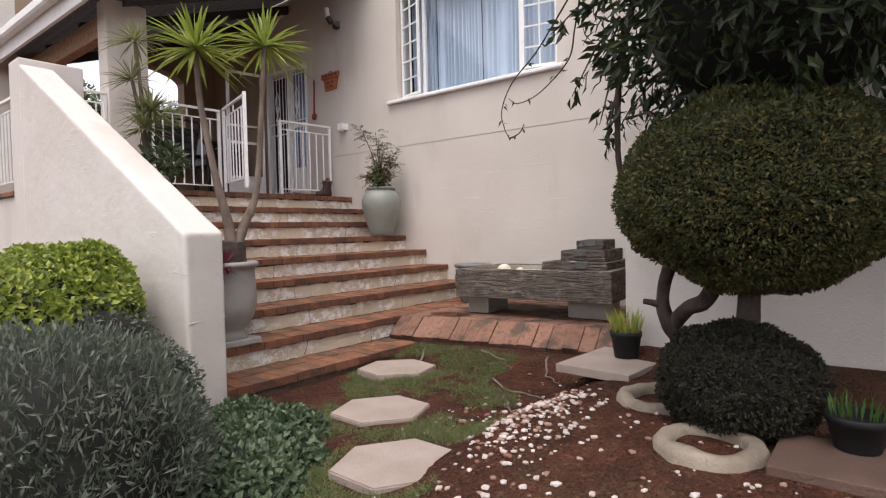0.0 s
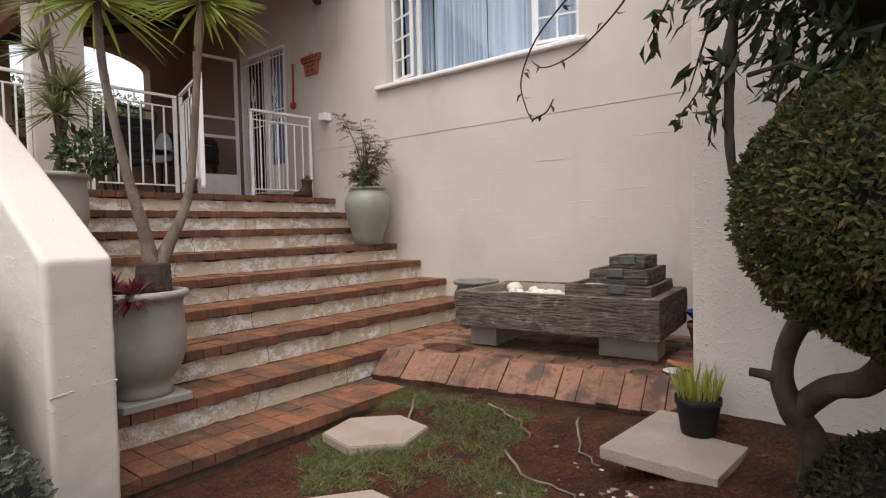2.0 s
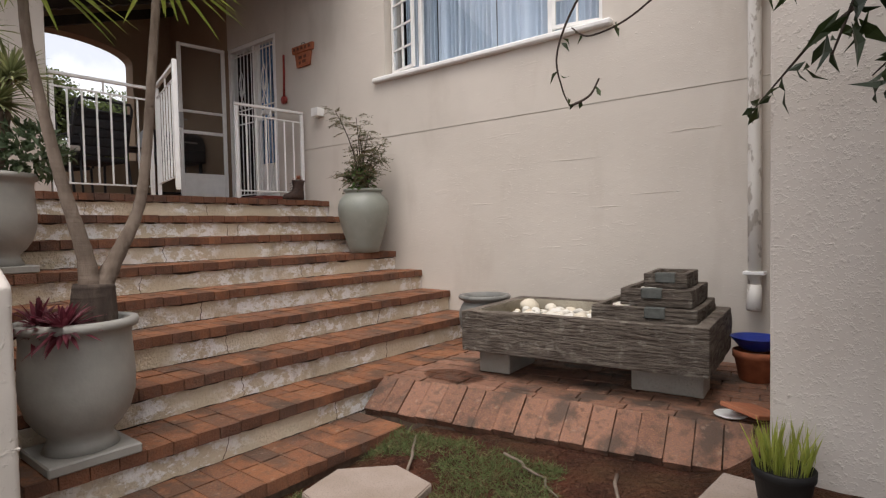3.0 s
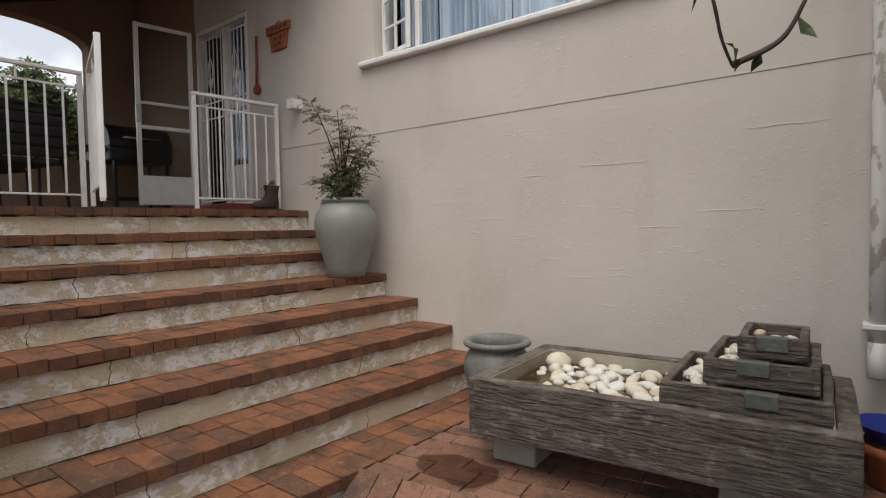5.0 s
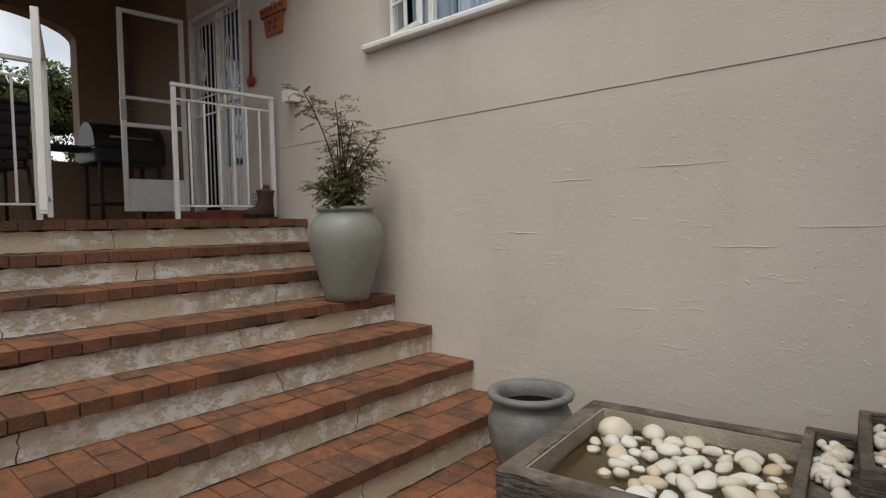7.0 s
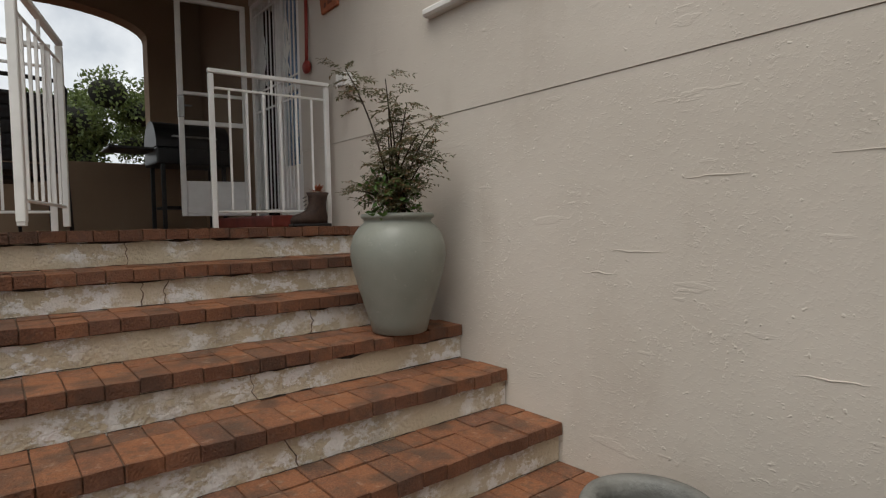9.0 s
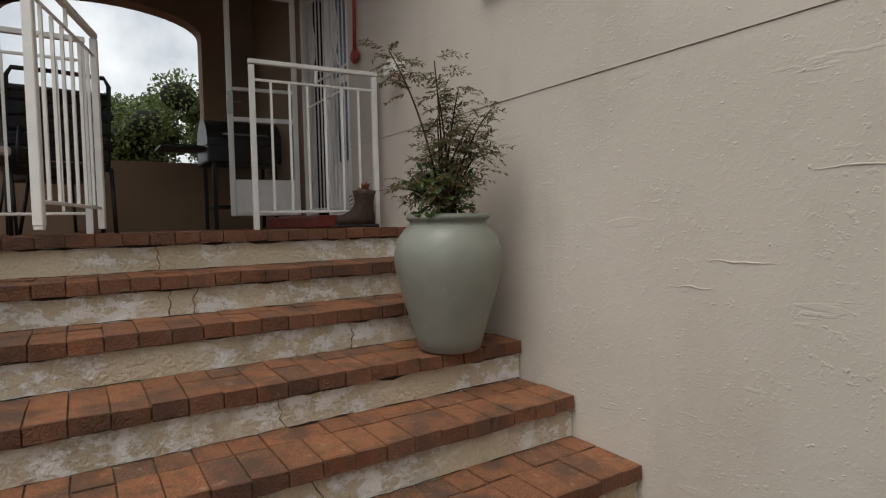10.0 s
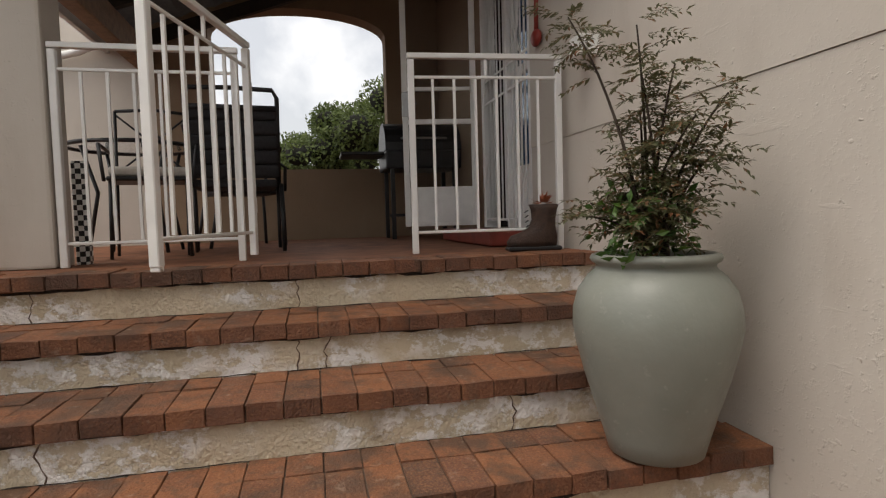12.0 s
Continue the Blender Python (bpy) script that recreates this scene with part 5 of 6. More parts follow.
def shade_tree():
    t = thing("shade_tree", "dark glossy-leaved tree overhanging the garden bed", "tree", at=GARDEN)
    r = np.random.default_rng(23)
    smooth_tube(t, "trunk", [(-0.86, 2.46, 1.18), (-0.93, 2.42, 1.24), (-0.94, 2.40, 1.45), (-0.91, 2.38, 1.75), (-0.82, 2.40, 2.1), (-0.6, 2.6, 2.6)], [0.010, 0.012, 0.0125, 0.014, 0.018, 0.026], BARK, 8, 0.08)
    smooth_tube(t, "limb", [(0.35, 3.3, 0.1), (0.33, 3.25, 1.0), (0.1, 3.0, 1.8), (-0.6, 2.6, 2.6), (-0.8, 2.3, 3.1)], [0.07, 0.06, 0.05, 0.04, 0.02], BARK, 9)
    n = 5200
    p, nor, rr = ball_points(n, (-0.356, 2.53, 1.93), (0.67, 0.50, 0.50), 0.7, 0.3, 29)
    way = nor * 0.7 + np.array([0, 0, -0.45]) + 0.6 * rr.normal(size=p.shape)
    leaf_mesh("crown", p, way, nor + 0.5 * rr.normal(size=p.shape), rr.uniform(0.05, 0.11, len(p)), rr.uniform(0.018, 0.034, len(p)), TREE_LEAF, t)
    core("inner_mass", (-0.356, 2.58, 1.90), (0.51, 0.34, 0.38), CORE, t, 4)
    # the upper crown, out of view, added to block sky light and shade the bed
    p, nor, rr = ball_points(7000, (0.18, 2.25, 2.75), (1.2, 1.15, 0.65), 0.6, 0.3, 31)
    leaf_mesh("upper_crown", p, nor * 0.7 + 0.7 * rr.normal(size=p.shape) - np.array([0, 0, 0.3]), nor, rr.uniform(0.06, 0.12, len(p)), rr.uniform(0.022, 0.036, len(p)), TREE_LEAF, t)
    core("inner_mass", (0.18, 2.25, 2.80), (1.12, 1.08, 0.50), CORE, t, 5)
    base, way = [], []
    for a, b, m in (((-0.93, 2.42, 1.95), (-1.13, 2.36, 1.62), 26), ((-0.92, 2.42, 1.8), (-1.06, 2.5, 1.5), 20), ((-0.9, 2.4, 2.1), (-1.2, 2.3, 1.9), 30), ((-0.94, 2.40, 1.62), (-0.98, 2.36, 1.32), 22), ((-0.9, 2.42, 1.5), (-0.70, 2.3, 1.42), 14), ((-0.85, 2.3, 2.2), (-0.65, 2.1, 1.75), 40), ((-0.9, 2.3, 2.3), (-1.0, 2.15, 2.0), 40), ((-0.95, 3.0, 1.80), (-1.33, 3.38, 1.56), 24), ((-0.75, 2.95, 1.72), (-1.0, 3.22, 1.60), 26)):
        a, b = np.array(a), np.array(b)
        bm = bmesh.new()
        tube(bm, [a, (a + b) / 2 + np.array([0, 0, 0.04]), b], [0.007, 0.005, 0.002], 6)
        part("twig", bm, BARK, t)
        for i in range(m):
            u = r.random()
            base.append(a + (b - a) * u + 0.012 * r.normal(size=3))
            way.append(unit(b - a) * 0.6 + 0.8 * r.normal(size=3) + np.array([0, 0, -0.5]))
    base, way = np.array(base), np.array(way)
    leaf_mesh("spray_leaves", base, way, r.normal(size=base.shape), r.uniform(0.05, 0.095, len(base)), 0.026, TREE_LEAF, t)
    v = thing("hanging_vine", "thin bare vine with a few narrow leaves hanging before the wall", "vine", at=pose(-0.137, 0.351, 1.073) @ Matrix.Diagonal((1.066, 1.066, 1.13, 1)) @ pose(0.137, -0.351, -1.073) @ GARDEN)
    for pts, m in (([(-1.10, 2.42, 2.12), (-1.30, 2.50, 1.95), (-1.42, 2.56, 1.87), (-1.58, 2.60, 1.76), (-1.66, 2.63, 1.64), (-1.66, 2.66, 1.55), (-1.65, 2.69, 1.505)], 11),
                   ([(-1.10, 2.42, 2.12), (-1.18, 2.50, 1.92), (-1.24, 2.55, 1.80), (-1.42, 2.60, 1.69), (-1.56, 2.63, 1.665), (-1.62, 2.64, 1.70)], 11),
                   ([(-1.65, 2.69, 1.505), (-1.60, 2.71, 1.53), (-1.575, 2.72, 1.575)], 3)):
        smooth_tube(v, "stem", pts, [0.0045 - 0.003 * i / len(pts) for i in range(len(pts))], BARK, 6)
        q = [Vector(p) for p in pts]
        bb, ww = [], []
        for i in range(m):
            j = int(i / m * (len(q) - 1))
            bb.append(q[j].lerp(q[j + 1], random.random()))
            ww.append((random.uniform(-1, 1), random.uniform(-1, 1), -0.6))
        leaf_mesh("leaves", np.array([tuple(b) for b in bb]), np.array(ww), np.random.default_rng(2).normal(size=(m, 3)), np.random.default_rng(3).uniform(0.025, 0.05, m), 0.013, TREE_LEAF, v, 0.4)


shade_tree()


def far_trees():
    for k, (x, y, h, w) in enumerate(((-27, 5.9, 7.0, 2.5), (-28, 4.1, 5.9, 2.2), (-29, 8.6, 7.9, 2.8), (-27, 12.0, 7.5, 2.6), (-31, 15.5, 8.2, 3.0))):
        t = thing("garden_tree", "large leafy green tree beyond the veranda arch", "tree", "trees beyond the veranda")
        bm = bmesh.new()
        tube(bm, [(x, y, -3.1), (x + 0.1, y, 0), (x, y + 0.2, h - 2.5)], [0.3, 0.22, 0.1], 8)
        part("trunk", bm, BARK, t, smooth=True)
        P, W, N = [], [], []
        r = np.random.default_rng(50 + k)
        for i in range(16):
            c = (x + r.normal() * w * 0.4, y + r.normal() * w * 0.42, h - 0.9 - abs(r.normal()) * 1.5)
            s = r.uniform(0.6, 1.15)
            c = (c[0], c[1], min(c[2], h - s))
            p, nor, q = ball_points(620, c, (s, s, s * 0.85), 0.4, 0.25, 60 + k * 20 + i)
            P.append(p)
            N.append(nor)
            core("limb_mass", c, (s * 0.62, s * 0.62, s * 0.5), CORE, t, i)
        P, N = np.concatenate(P), np.concatenate(N)
        leaf_mesh("crown", P, N + 0.8 * r.normal(size=P.shape), N, r.uniform(0.10, 0.22, len(P)), 0.10, FAR_LEAF, t)


far_trees()


# ---- veranda things ----
def rods(name, th, segs, r, mat, seg=8):
    bm = bmesh.new()
    for pts in segs:
        tube(bm, pts, r, seg)
    return part(name, bm, mat, th, smooth=True)


def sling_chair(at, label):
    c = thing("patio_chair", label, "chair", "chairs on the veranda", at)
    for s in (-0.27, 0.27):
        rods("leg", c, [[(s, -0.25, 0.0), (s, -0.24, 0.42)]], 0.013, BLACK)
        rods("leg", c, [[(s, 0.30, 0.0), (s, 0.22, 0.42)]], 0.013, BLACK)
        rods("armrest", c, [[(s, -0.26, 0.42), (s, -0.27, 0.60), (s, -0.22, 0.64), (s, 0.22, 0.64)]], 0.014, BLACK)
        rods("back_post", c, [[(s * 0.95, 0.20, 0.40), (s * 0.95, 0.30, 0.75), (s * 0.95, 0.36, 0.92), (s * 0.85, 0.375, 0.965), (0, 0.38, 0.97)]], 0.014, BLACK)
    rods("back_rail", c, [[(-0.25, 0.35, 0.86), (0.25, 0.35, 0.86)]], 0.012, BLACK)
    bm = bmesh.new()
    box(bm, (-0.25, -0.25, 0.40), (0.25, 0.22, 0.45), 0.02, 2)
    part("seat", bm, FABRIC, c)
    for i in range(5):
        bm = bmesh.new()
        box(bm, (-0.265, -0.05, 0.0), (0.265, 0.04, 0.088), 0.025, 3)
        p = part("back_cushion", bm, FABRIC, c, smooth=True)
        p.matrix_basis = pose(0, 0.20 + i * 0.022, 0.46 + i * 0.085, -14)
    return c


sling_chair(pose(-7.12, 3.415, 1.508, 0, 0, -84), "black framed patio chair with thick charcoal cushions")
sling_chair(pose(-7.95, 3.35, 1.508, 0, 0, 200), "black patio chair at the far end of the veranda")


def bistro_chair(at):
    c = thing("bistro_chair", "dark wrought iron bistro chair with a ring back and cushion", "chair", "", at)
    for s in (-0.2, 0.2):
        rods("leg", c, [[(s, -0.2, 0), (s * 0.95, -0.18, 0.43)]], 0.010, BLACK)
        rods("leg", c, [[(s * 1.1, 0.24, 0), (s, 0.18, 0.43), (s, 0.24, 0.88)]], 0.010, BLACK)
        rods("armrest", c, [[(s * 1.15, 0.2, 0.62), (s * 1.25, -0.1, 0.64), (s * 1.1, -0.18, 0.43)]], 0.010, BLACK)
    rods("back_rail", c, [[(-0.2, 0.24, 0.88), (0, 0.25, 0.90), (0.2, 0.24, 0.88)]], 0.010, BLACK)
    ring = [(0.06 * math.cos(a), 0.215, 0.68 + 0.06 * math.sin(a)) for a in np.linspace(0, 2 * math.pi, 20)]
    rods("back_ring", c, [ring], 0.007, BLACK)
    for s in (-1, 1):
        rods("back_bar", c, [[(s * 0.2, 0.235, 0.86), (s * 0.045, 0.217, 0.725)]], 0.006, BLACK)
        rods("back_bar", c, [[(s * 0.2, 0.19, 0.50), (s * 0.045, 0.213, 0.635)]], 0.006, BLACK)
    bm = bmesh.new()
    box(bm, (-0.21, -0.2, 0.43), (0.21, 0.19, 0.455), 0.008)
    seat = part("seat", bm, BLACK, c)
    bm = bmesh.new()
    box(bm, (-0.20, -0.19, 0.456), (0.20, 0.17, 0.51), 0.022, 3)
    part("seat_cushion", bm, CUSHION, seat, "cream ribbed seat cushion", True)


bistro_chair(pose(-6.85, 2.98, 1.508, 0, 0, 100))


def patio_table():
    t = thing("patio_table", "round glass patio table on dark metal legs", "table", at=pose(-7.47, 2.72, 1.508))
    bm = bmesh.new()
    bmesh.ops.create_cone(bm, cap_ends=True, segments=40, radius1=0.40, radius2=0.40, depth=0.008, matrix=pose(0, 0, 0.716))
    top = part("tabletop", bm, GLASS, t)
    bm = bmesh.new()
    tube(bm, [(0.40 * math.cos(a), 0.40 * math.sin(a), 0.712) for a in np.linspace(0, 2 * math.pi, 41)], 0.014, 8)
    part("rim", bm, BLACK, top, smooth=True)
    for a in (0.8, 2.37, 3.94, 5.5):
        rods("leg", t, [[(0.33 * math.cos(a), 0.33 * math.sin(a), 0), (0.25 * math.cos(a), 0.25 * math.sin(a), 0.4), (0.34 * math.cos(a), 0.34 * math.sin(a), 0.70)]], 0.012, BLACK)
    g = thing("drinking_glass", "tall glass of orange juice on the patio table", "glass", at=pose(-7.40, 2.84, 2.229))
    bm = bmesh.new()
    lathe(bm, [(0.028, 0), (0.036, 0.12), (0.033, 0.12), (0.026, 0.005)], 24)
    part("tumbler", bm, GLASS, g, smooth=True)
    bm = bmesh.new()
    lathe(bm, [(0.024, 0.006), (0.0305, 0.10), (0.001, 0.10)], 24)
    part("juice", bm, ORANGE, g, "orange juice", True)


patio_table()


def barbecue():
    b = thing("barbecue", "black gas barbecue with a hood and side shelf", "barbecue", at=pose(-8.40, 4.87, 1.508, 0, 0, 0))
    for x in (-0.22, 0.22):
        for y in (-0.28, 0.28):
            bm = bmesh.new()
            box(bm, (x - 0.018, y - 0.018, 0), (x + 0.018, y + 0.018, 0.62), 0.003)
            part("leg", bm, BLACK, b)
    bm = bmesh.new()
    box(bm, (-0.26, -0.34, 0.62), (0.26, 0.34, 0.78), 0.02, 2)
    part("firebox", bm, BLACK, b)
    bm = bmesh.new()
    v = []
    for y in (-0.34, 0.34):
        v.append([bm.verts.new((0.26 * math.cos(a), y, 0.785 + 0.26 * math.sin(a))) for a in np.linspace(0, math.pi, 13)])
    for i in range(12):
        bm.faces.new((v[0][i], v[0][i + 1], v[1][i + 1], v[1][i]))
    bm.faces.new(v[0])
    bm.faces.new(v[1][::-1])
    part("hood", bm, BLACK, b)
    hood = b.children[-1]
    rods("hood_handle", hood, [[(0.27, -0.2, 0.88), (0.30, -0.2, 0.88), (0.30, 0.2, 0.88), (0.27, 0.2, 0.88)]], 0.01, STEEL)
    bm = bmesh.new()
    box(bm, (-0.2, -0.72, 0.745), (0.2, -0.345, 0.775), 0.008)
    part("side_shelf", bm, BLACK, b)
    bm = bmesh.new()
    box(bm, (-0.2, -0.26, 0.2), (0.2, 0.26, 0.225), 0.004)
    part("bottom_shelf", bm, BLACK, b)


barbecue()


def check_post():
    t = thing("checkered_post", "slim black and white checkered box post", "ornament", at=pose(-6.30, 2.80, 1.508))
    bm = bmesh.new()
    box(bm, (-0.028, -0.028, 0), (0.028, 0.028, 0.5), 0.002)
    m = Mat("checker_paint", 0.4)
    c = m.t.nodes.new("ShaderNodeTexChecker")
    c.inputs["Scale"].default_value = 40
    c.inputs["Color1"].default_value, c.inputs["Color2"].default_value = (0.02, 0.02, 0.02, 1), (0.7, 0.7, 0.68, 1)
    shift = m.t.nodes.new("ShaderNodeMapping")
    shift.inputs["Location"].default_value = (0.011, 0.011, 0.011)
    m.t.links.new(m.co, shift.inputs["Vector"])
    m.t.links.new(shift.outputs["Vector"], c.inputs["Vector"])
    m.colour(c.outputs["Color"])
    part("box_post", bm, m.m, t)


CHIPWHITE = plain("white_gloss", (0.75, 0.75, 0.73), 0.4, vary=0.1)
check_post()


def boot(at, s, label):
    b = thing("boot_planter", label, "planter", at=at)
    bm = bmesh.new()
    box(bm, (-0.05 * s, -0.15 * s, 0), (0.05 * s, 0.13 * s, 0.022 * s), 0.006)
    part("sole", bm, BLACK, b)
    bm = bmesh.new()
    prof = [(0.02, -0.15, 0.115, 0.046), (0.05, -0.152, 0.118, 0.051), (0.078, -0.132, 0.118, 0.049), (0.095, -0.08, 0.115, 0.046), (0.118, -0.038, 0.11, 0.044), (0.16, -0.018, 0.108, 0.046), (0.21, -0.022, 0.118, 0.05), (0.238, -0.034, 0.13, 0.055), (0.236, -0.022, 0.118, 0.047), (0.215, -0.012, 0.108, 0.043)]
    rows = []
    for z, front, heel, w in prof:
        ring = []
        for k in range(16):
            a = 2 * math.pi * k / 16
            cy, ry = (front + heel) / 2, (heel - front) / 2
            ring.append(bm.verts.new((s * w * math.cos(a), s * (cy + ry * math.sin(a)), s * z)))
        rows.append(ring)
    for a, c in zip(rows, rows[1:]):
        for k in range(16):
            bm.faces.new((a[k], a[(k + 1) % 16], c[(k + 1) % 16], c[k]))
    bm.faces.new(rows[0][::-1])
    bm.faces.new(rows[-1])
    upper = part("upper", bm, BOOT, b, smooth=True)
    for i in range(4):
        rods("lace", upper, [[(-0.03 * s, (-0.04 - 0.002 * i) * s, (0.12 + 0.026 * i) * s), (0.03 * s, (-0.045) * s, (0.13 + 0.026 * i) * s)]], 0.003, BLACK, 5)
    return b


boot(pose(-5.90, 4.985, 1.510, 0, 0, -6), 0.97, "worn brown leather boot used as a planter by the railing")
ft = thing("boot_succulent", "small reddish succulent growing in the boot", "plant")
rosette(ft, (-5.90, 5.03, 1.742), 40, 0.05, 0.016, TERRA, 71, 0.0, 0.8)


def wall_pot():
    w = thing("wall_plaque", "flat terracotta plaque shaped like a flower pot on the wall", "wall plaque", at=pose(-5.965, WY - 0.002, 3.02))

    def plate(nm, corners, y0, y1, mat, parent, bev=0.004):
        bm = bmesh.new()
        front = bm.faces.new([bm.verts.new((x, y0, z)) for x, z in corners])
        e = bmesh.ops.extrude_face_region(bm, geom=[front])
        for v in e["geom"]:
            if isinstance(v, bmesh.types.BMVert):
                v.co.y = y1
        bmesh.ops.bevel(bm, geom=bm.edges[:], offset=bev, segments=1, affect="EDGES")
        return part(nm, bm, mat, parent)

    body = plate("pot_face", [(-0.115, 0.0), (0.115, 0.0), (0.145, 0.158), (-0.145, 0.158)], -0.001, -0.022, TERRA, w)
    rim = plate("rim", [(-0.175, 0.160), (0.175, 0.160), (0.185, 0.236), (-0.185, 0.236)], -0.001, -0.034, TERRA, w)
    for k in range(5):
        x = -0.13 + 0.065 * k
        plate("scallop", [(x - 0.02, 0.185), (x + 0.02, 0.185), (x + 0.013, 0.218), (x - 0.013, 0.218)], -0.0345, -0.039, PLAQUE_DARK, rim, 0.002)
    for x, z, hw in ((-0.045, 0.105, 0.028), (0.04, 0.105, 0.022), (-0.05, 0.045, 0.016), (0.02, 0.055, 0.03)):
        plate("letter_bar", [(x - hw, z - 0.016), (x + hw, z - 0.016), (x + hw, z + 0.018), (x - hw, z + 0.018)], -0.0225, -0.026, PLAQUE_DARK, body, 0.002)
    rods("hanger", w, [[(-0.035, -0.01, 0.236), (-0.02, -0.012, 0.262), (0.02, -0.012, 0.262), (0.035, -0.01, 0.236)]], 0.004, BLACK, 6)


PLAQUE_DARK = plain("dark_terracotta_glaze", (0.16, 0.05, 0.025), 0.7, vary=0.4)
wall_pot()


def wall_bits():
    t = thing("wall_pipe_ladle", "long red painted metal ladle hanging beside the door", "ladle", at=pose(-6.32, WY - 0.03, 2.655))
    rods("handle", t, [[(0, 0, 0.08), (0.01, 0, 0.3), (0.015, 0, 0.56)]], 0.013, RED)
    bm = bmesh.new()
    bmesh.ops.create_uvsphere(bm, u_segments=16, v_segments=10, radius=0.055, matrix=Matrix.Translation((0, 0.0, 0.05)) @ Matrix.Diagonal((1, 0.5, 0.9, 1)))
    part("bowl", bm, RED, t, smooth=True)
    b = thing("junction_box", "small white electrical box on the wall", "junction box", at=pose(-5.70, WY, 2.425))
    bm = bmesh.new()
    box(bm, (-0.055, -0.10, 0), (0.055, -0.001, 0.09), 0.006, 2)
    part("housing", bm, WHITE, b)
    rods("cable_stub", b, [[(-0.02, -0.03, 0.0), (-0.02, -0.03, -0.015)]], 0.01, WHITE)
    l = thing("wall_light", "black double spotlight fixed high on the wall", "wall lamp", at=pose(-5.79, WY, 3.86))
    bm = bmesh.new()
    box(bm, (-0.04, -0.035, -0.04), (0.04, -0.001, 0.06), 0.006)
    part("back_plate", bm, BLACK, l)
    arm = rods("arm", l, [[(0, -0.035, 0.0), (0.0, -0.10, 0.0), (0.07, -0.12, -0.03)]], 0.012, BLACK)
    for a, c in (((0.06, -0.11, -0.05), (0.15, -0.15, -0.04)), ((-0.02, -0.1, 0.02), (-0.05, -0.14, 0.10))):
        bm = bmesh.new()
        rod(bm, a, c, 0.038, 16)
        part("lamp_head", bm, BLACK, arm)
    bm = bmesh.new()
    rod(bm, (-0.05, -0.14, 0.10), (-0.06, -0.15, 0.22), 0.032, 16)
    part("bulb", bm, WHITE, l, "white lamp bulb", True)


wall_bits()


def apron_clutter():
    d = thing("blue_bowl", "blue plastic bowl standing behind the trough", "bowl", at=pose(-1.44, 4.86, 0.45))
    bm = bmesh.new()
    lathe(bm, [(0.07, 0), (0.085, 0.01), (0.135, 0.07), (0.14, 0.075), (0.13, 0.075), (0.08, 0.02), (0.02, 0.018)], 32)
    part("basin", bm, BLUE, d, smooth=True)
    p = thing("terracotta_pot", "low terracotta pot under the blue bowl", "plant pot", at=pose(-1.44, 4.86, 0.272))
    bm = bmesh.new()
    lathe(bm, [(0.08, 0), (0.09, 0.005), (0.115, 0.13), (0.125, 0.135), (0.125, 0.175), (0.11, 0.176), (0.10, 0.14), (0.02, 0.14)], 32)
    part("body", bm, TERRA, p, smooth=True)
    t = thing("terracotta_tile", "terracotta tile leaning at the wall corner", "tile", at=pose(-1.33, 4.16, 0.285, -14, 8, -18))
    bm = bmesh.new()
    box(bm, (-0.09, -0.16, 0.0), (0.09, 0.16, 0.022), 0.004)
    part("slab", bm, TILE, t)
    w = thing("white_saucer", "small white dish under the tile", "dish", at=pose(-1.42, 4.10, 0.272))
    bm = bmesh.new()
    lathe(bm, [(0.05, 0), (0.075, 0.012), (0.07, 0.014), (0.02, 0.006)], 24)
    part("dish", bm, CHIPWHITE, w, smooth=True)


TILE = plain("orange_tile", (0.42, 0.15, 0.07), 0.7, vary=0.25)
apron_clutter()


def wet_film():
    m = Mat("wet_film", 0.16, spec=0.5)
    m.colour((0.10, 0.04, 0.026))
    clear = m.t.nodes.new("ShaderNodeBsdfTransparent")
    clear.inputs["Color"].default_value = (0.72, 0.66, 0.62, 1)
    mix = m.t.nodes.new("ShaderNodeMixShader")
    m.t.links.new(m.times(m.noise(9, 5, 0.3, 0.7), 0.55), mix.inputs[0])
    m.t.links.new(clear.outputs[0], mix.inputs[1])
    m.t.links.new(m.b.outputs[0], mix.inputs[2])
    m.t.links.new(mix.outputs[0], m.t.nodes["Material Output"].inputs["Surface"])
    return m.m


def puddle():
    bm = bmesh.new()
    n = 40
    ring = [bm.verts.new((-2.93 + (0.17 + 0.05 * noise.noise(Vector((math.cos(a), math.sin(a), 0)) * 1.7)) * math.cos(a) * 1.25, 3.93 + (0.13 + 0.05 * noise.noise(Vector((math.cos(a), math.sin(a), 4)) * 1.9)) * math.sin(a), 0.2765)) for a in np.linspace(0, 2 * math.pi, n, endpoint=False)]
    bm.faces.new(ring)
    tagged(part("puddle", bm, wet_film()), "wet dark patch of water on the pavers", "puddle")


puddle()


CRACKS = {9: (3.82, 2.85), 8: (3.92, 3.82), 7: (4.51, 3.14), 6: (4.11, 2.82), 5: (4.13, 3.04), 4: (4.30, 3.04), 3: (4.05, 2.92), 2: (2.6, 3.3)}


def riser_cracks():
    r = random.Random(77)
    for k, ys in CRACKS.items():
        x, z = NOSE[k]
        z0 = NOSE[k - 1][1]
        for y in ys:
            bm = bmesh.new()
            pts, yy = [], y
            for i in range(7):
                pts.append((x - 0.0225, yy, z0 + 0.004 + (z - PAVER - z0 - 0.004) * i / 6))
                yy += r.uniform(-0.014, 0.014)
            tube(bm, pts, [0.0014 + 0.0022 * r.random() for _ in pts], 5)
            part("crack", bm, MORTAR, steps[k])


riser_cracks()


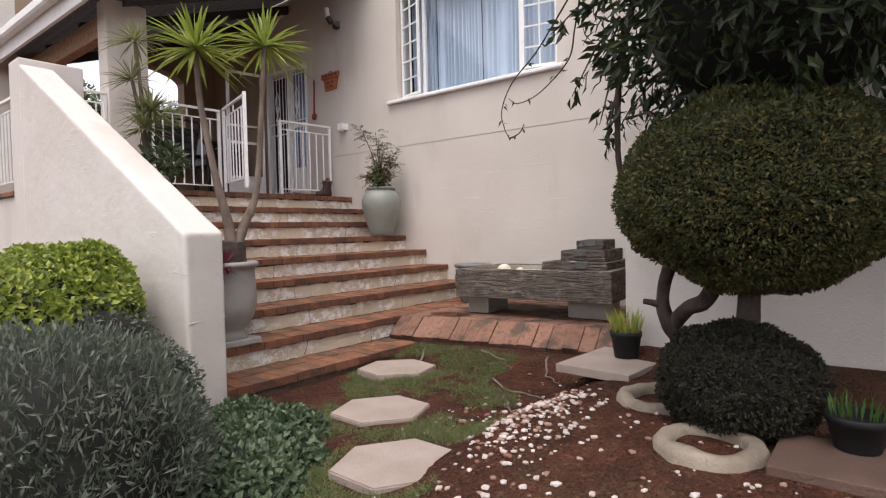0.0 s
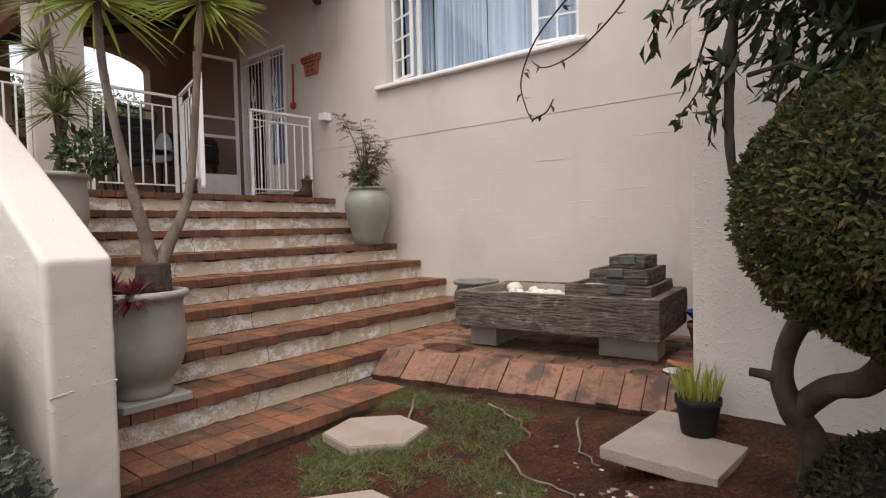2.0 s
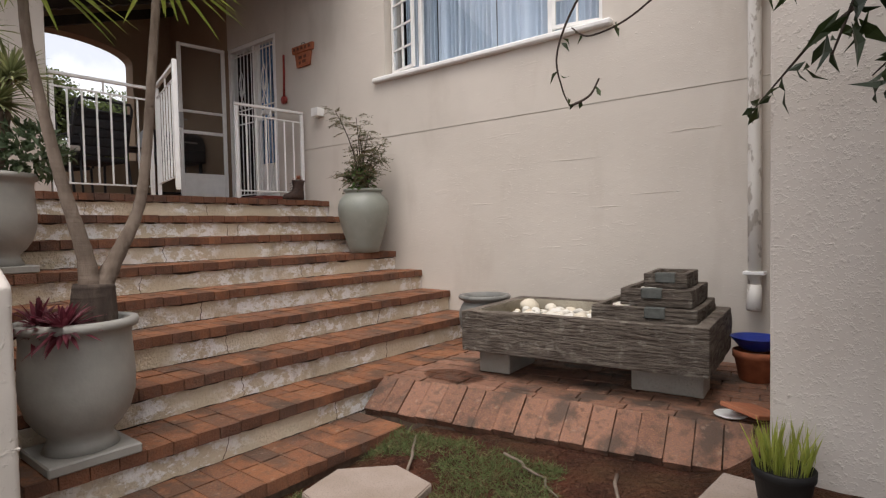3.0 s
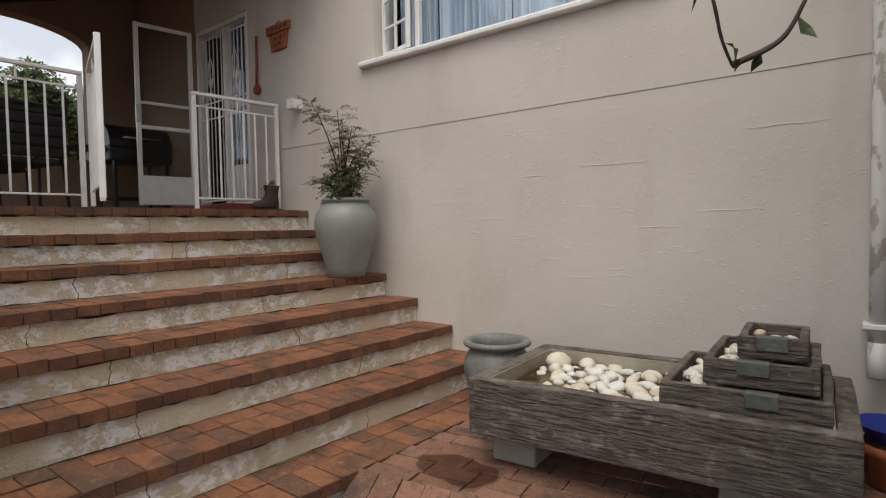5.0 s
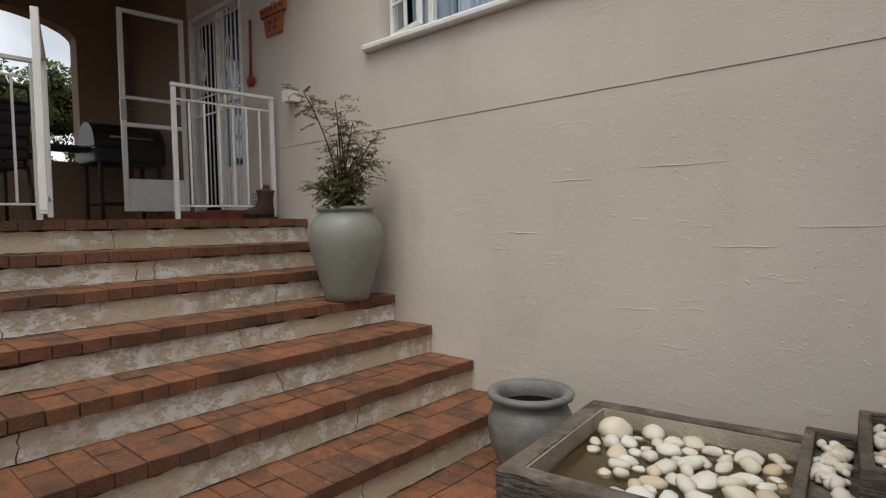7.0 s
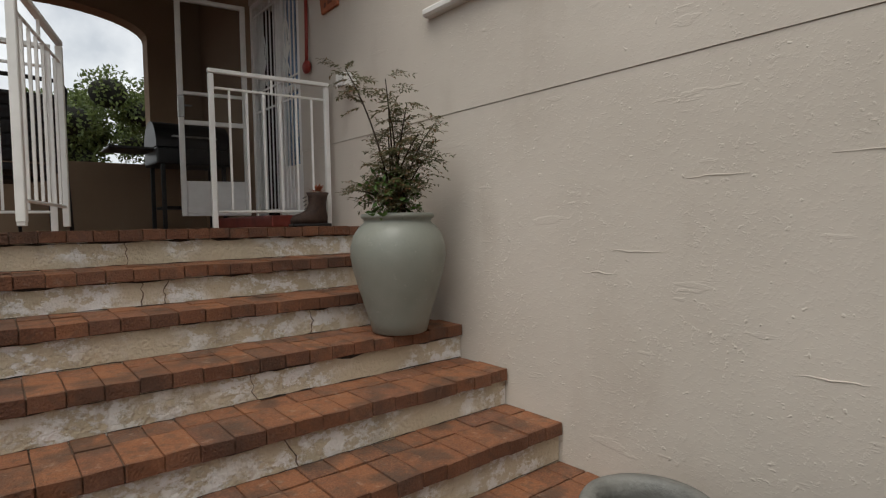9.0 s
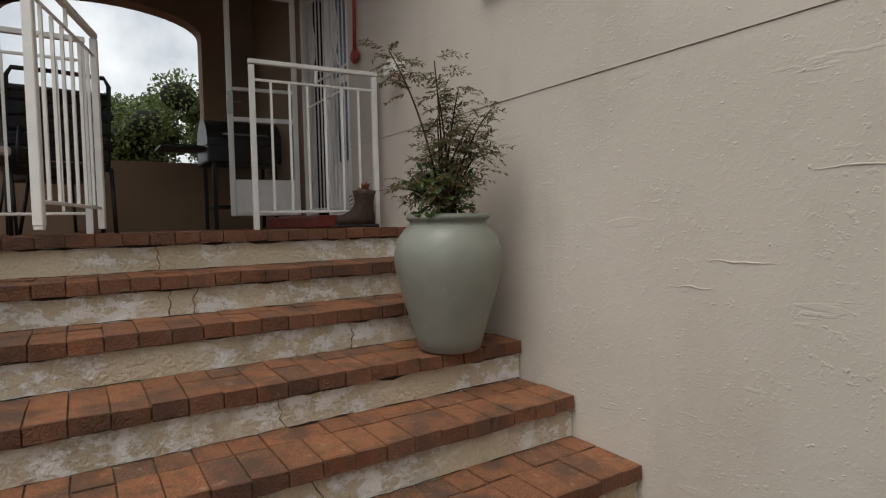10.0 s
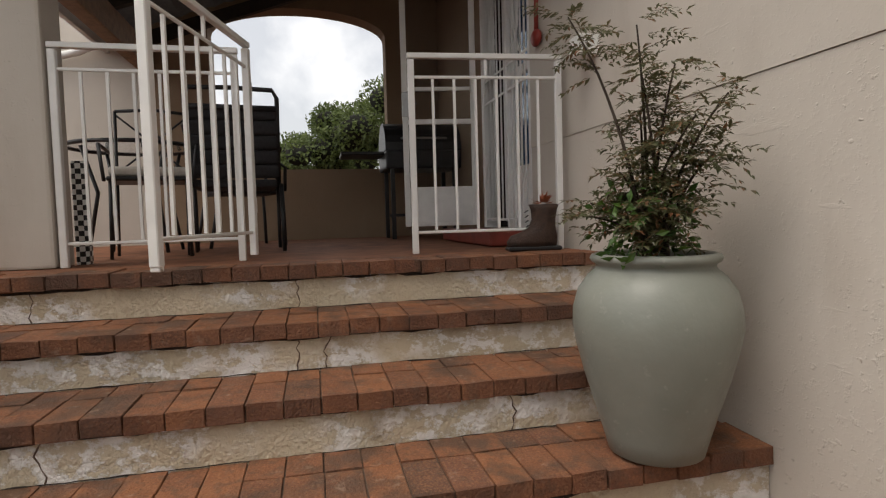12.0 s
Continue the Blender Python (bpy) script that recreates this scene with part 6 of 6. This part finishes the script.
def grime_beads():
    """Dark ragged joints above and below each riser."""
    r = random.Random(91)
    for k in range(2, 10):
        x, z = NOSE[k]
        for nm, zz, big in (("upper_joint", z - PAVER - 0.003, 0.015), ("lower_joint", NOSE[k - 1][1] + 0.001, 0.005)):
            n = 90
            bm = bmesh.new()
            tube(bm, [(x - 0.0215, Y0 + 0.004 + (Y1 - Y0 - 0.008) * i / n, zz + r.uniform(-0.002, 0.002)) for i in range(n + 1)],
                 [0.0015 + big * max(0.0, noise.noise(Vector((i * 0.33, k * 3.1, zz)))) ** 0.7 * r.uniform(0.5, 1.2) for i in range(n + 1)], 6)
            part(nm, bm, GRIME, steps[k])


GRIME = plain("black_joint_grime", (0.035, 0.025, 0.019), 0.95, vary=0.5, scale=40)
grime_beads()


# ---- brick treads, apron and ramp, laid one by one ----
def lay_treads():
    for k, (x, z) in NOSE.items():
        s = steps[k]
        y1 = 3.47 if k == 1 else Y1
        inner = NOSE[k + 1][0] - 0.022 if k < 9 else -5.83
        bm = bmesh.new()
        box(bm, (inner + 0.002, Y0 + 0.002, z - PAVER + 0.005), (x - 0.012, y1 - 0.003, z - 0.007))
        part("mortar_bed", bm, MORTAR, s)
        w = 0.109
        n = int((y1 - Y0) / w)
        w = (y1 - Y0) / n
        for i in range(n):
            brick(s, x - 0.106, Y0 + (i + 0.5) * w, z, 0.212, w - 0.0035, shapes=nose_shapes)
        if k < 9:
            depth = (x - 0.217) - inner
            edges = [Y0 + i * w for i in range(n + 1)]
            for a, b in zip(edges, edges[1:]):
                if b - a > 0.03:
                    brick(s, inner + depth / 2, (a + b) / 2, z, depth - 0.002, b - a - 0.0035)


lay_treads()


def lay_apron():
    x0, x1 = -3.288, -1.168
    bm = bmesh.new()
    v = [bm.verts.new(p) for p in ((x0 + 0.03, 3.68, 0.258), (x1, 4.02, 0.258), (x1, WY, 0.258), (x0 + 0.03, WY, 0.258), (x0 + 0.03, 3.68, -0.2), (x1, 4.02, -0.2), (x1, WY, -0.2), (x0 + 0.03, WY, -0.2))]
    for f in ((0, 1, 2, 3), (4, 7, 6, 5), (0, 4, 5, 1), (1, 5, 6, 2), (2, 6, 7, 3), (3, 7, 4, 0)):
        bm.faces.new([v[i] for i in f])
    ap = structure("pavement", bm, MORTAR, "brick paved apron under the water trough", "paving")
    lean = 0.157
    turn = math.degrees(math.atan(lean))

    def ridge(x):
        return 3.67 + lean * (x - x0)

    h = 0.118
    for j in range(13):
        xs = x0 + 0.003 - (0.113 if j % 2 else 0)
        while xs < x1:
            a, b = max(xs, x0 + 0.003), min(xs + 0.226, x1)
            y = ridge((a + b) / 2) + 0.115 + (j + 0.5) * h
            if b - a > 0.03 and y < WY + 0.03:
                brick(ap, (a + b) / 2, y, 0.27, (b - a) * 1.012 - 0.005, h - 0.006, shapes=apron_shapes, turn=turn)
            xs += 0.226
    # sloping edge bricks
    bm = bmesh.new()
    v = [bm.verts.new(p) for p in ((x0, 3.665, 0.245), (x1, ridge(x1), 0.245), (x1, ridge(x1) - 0.16, 0.11), (x0, 3.505, 0.11), (x0, 3.665, -0.1), (x1, ridge(x1), -0.1), (x1, ridge(x1) - 0.16, -0.1), (x0, 3.505, -0.1))]
    for f in ((0, 1, 2, 3), (4, 7, 6, 5), (0, 4, 5, 1), (1, 5, 6, 2), (2, 6, 7, 3), (3, 7, 4, 0)):
        bm.faces.new([v[i] for i in f])
    rp = structure("pavement_ramp", bm, MORTAR, "sloping brick edge of the paved apron", "paving")
    n = 18
    w = (x1 - x0) / n
    for i in range(n):
        x = x0 + (i + 0.5) * w
        y = ridge(x) - 0.095
        brick(rp, x, y, 0.205 + 0.006 * math.sin(i * 2.1), w - 0.002, 0.25, 0.06, apron_shapes, turn, 36)
    # joint course between apron and ramp
    for i in range(9):
        x = x0 + (i + 0.5) * (x1 - x0) / 9
        brick(ap, x, ridge(x) + 0.058, 0.27, 0.23, 0.105, 0.05, apron_shapes, turn)


lay_apron()
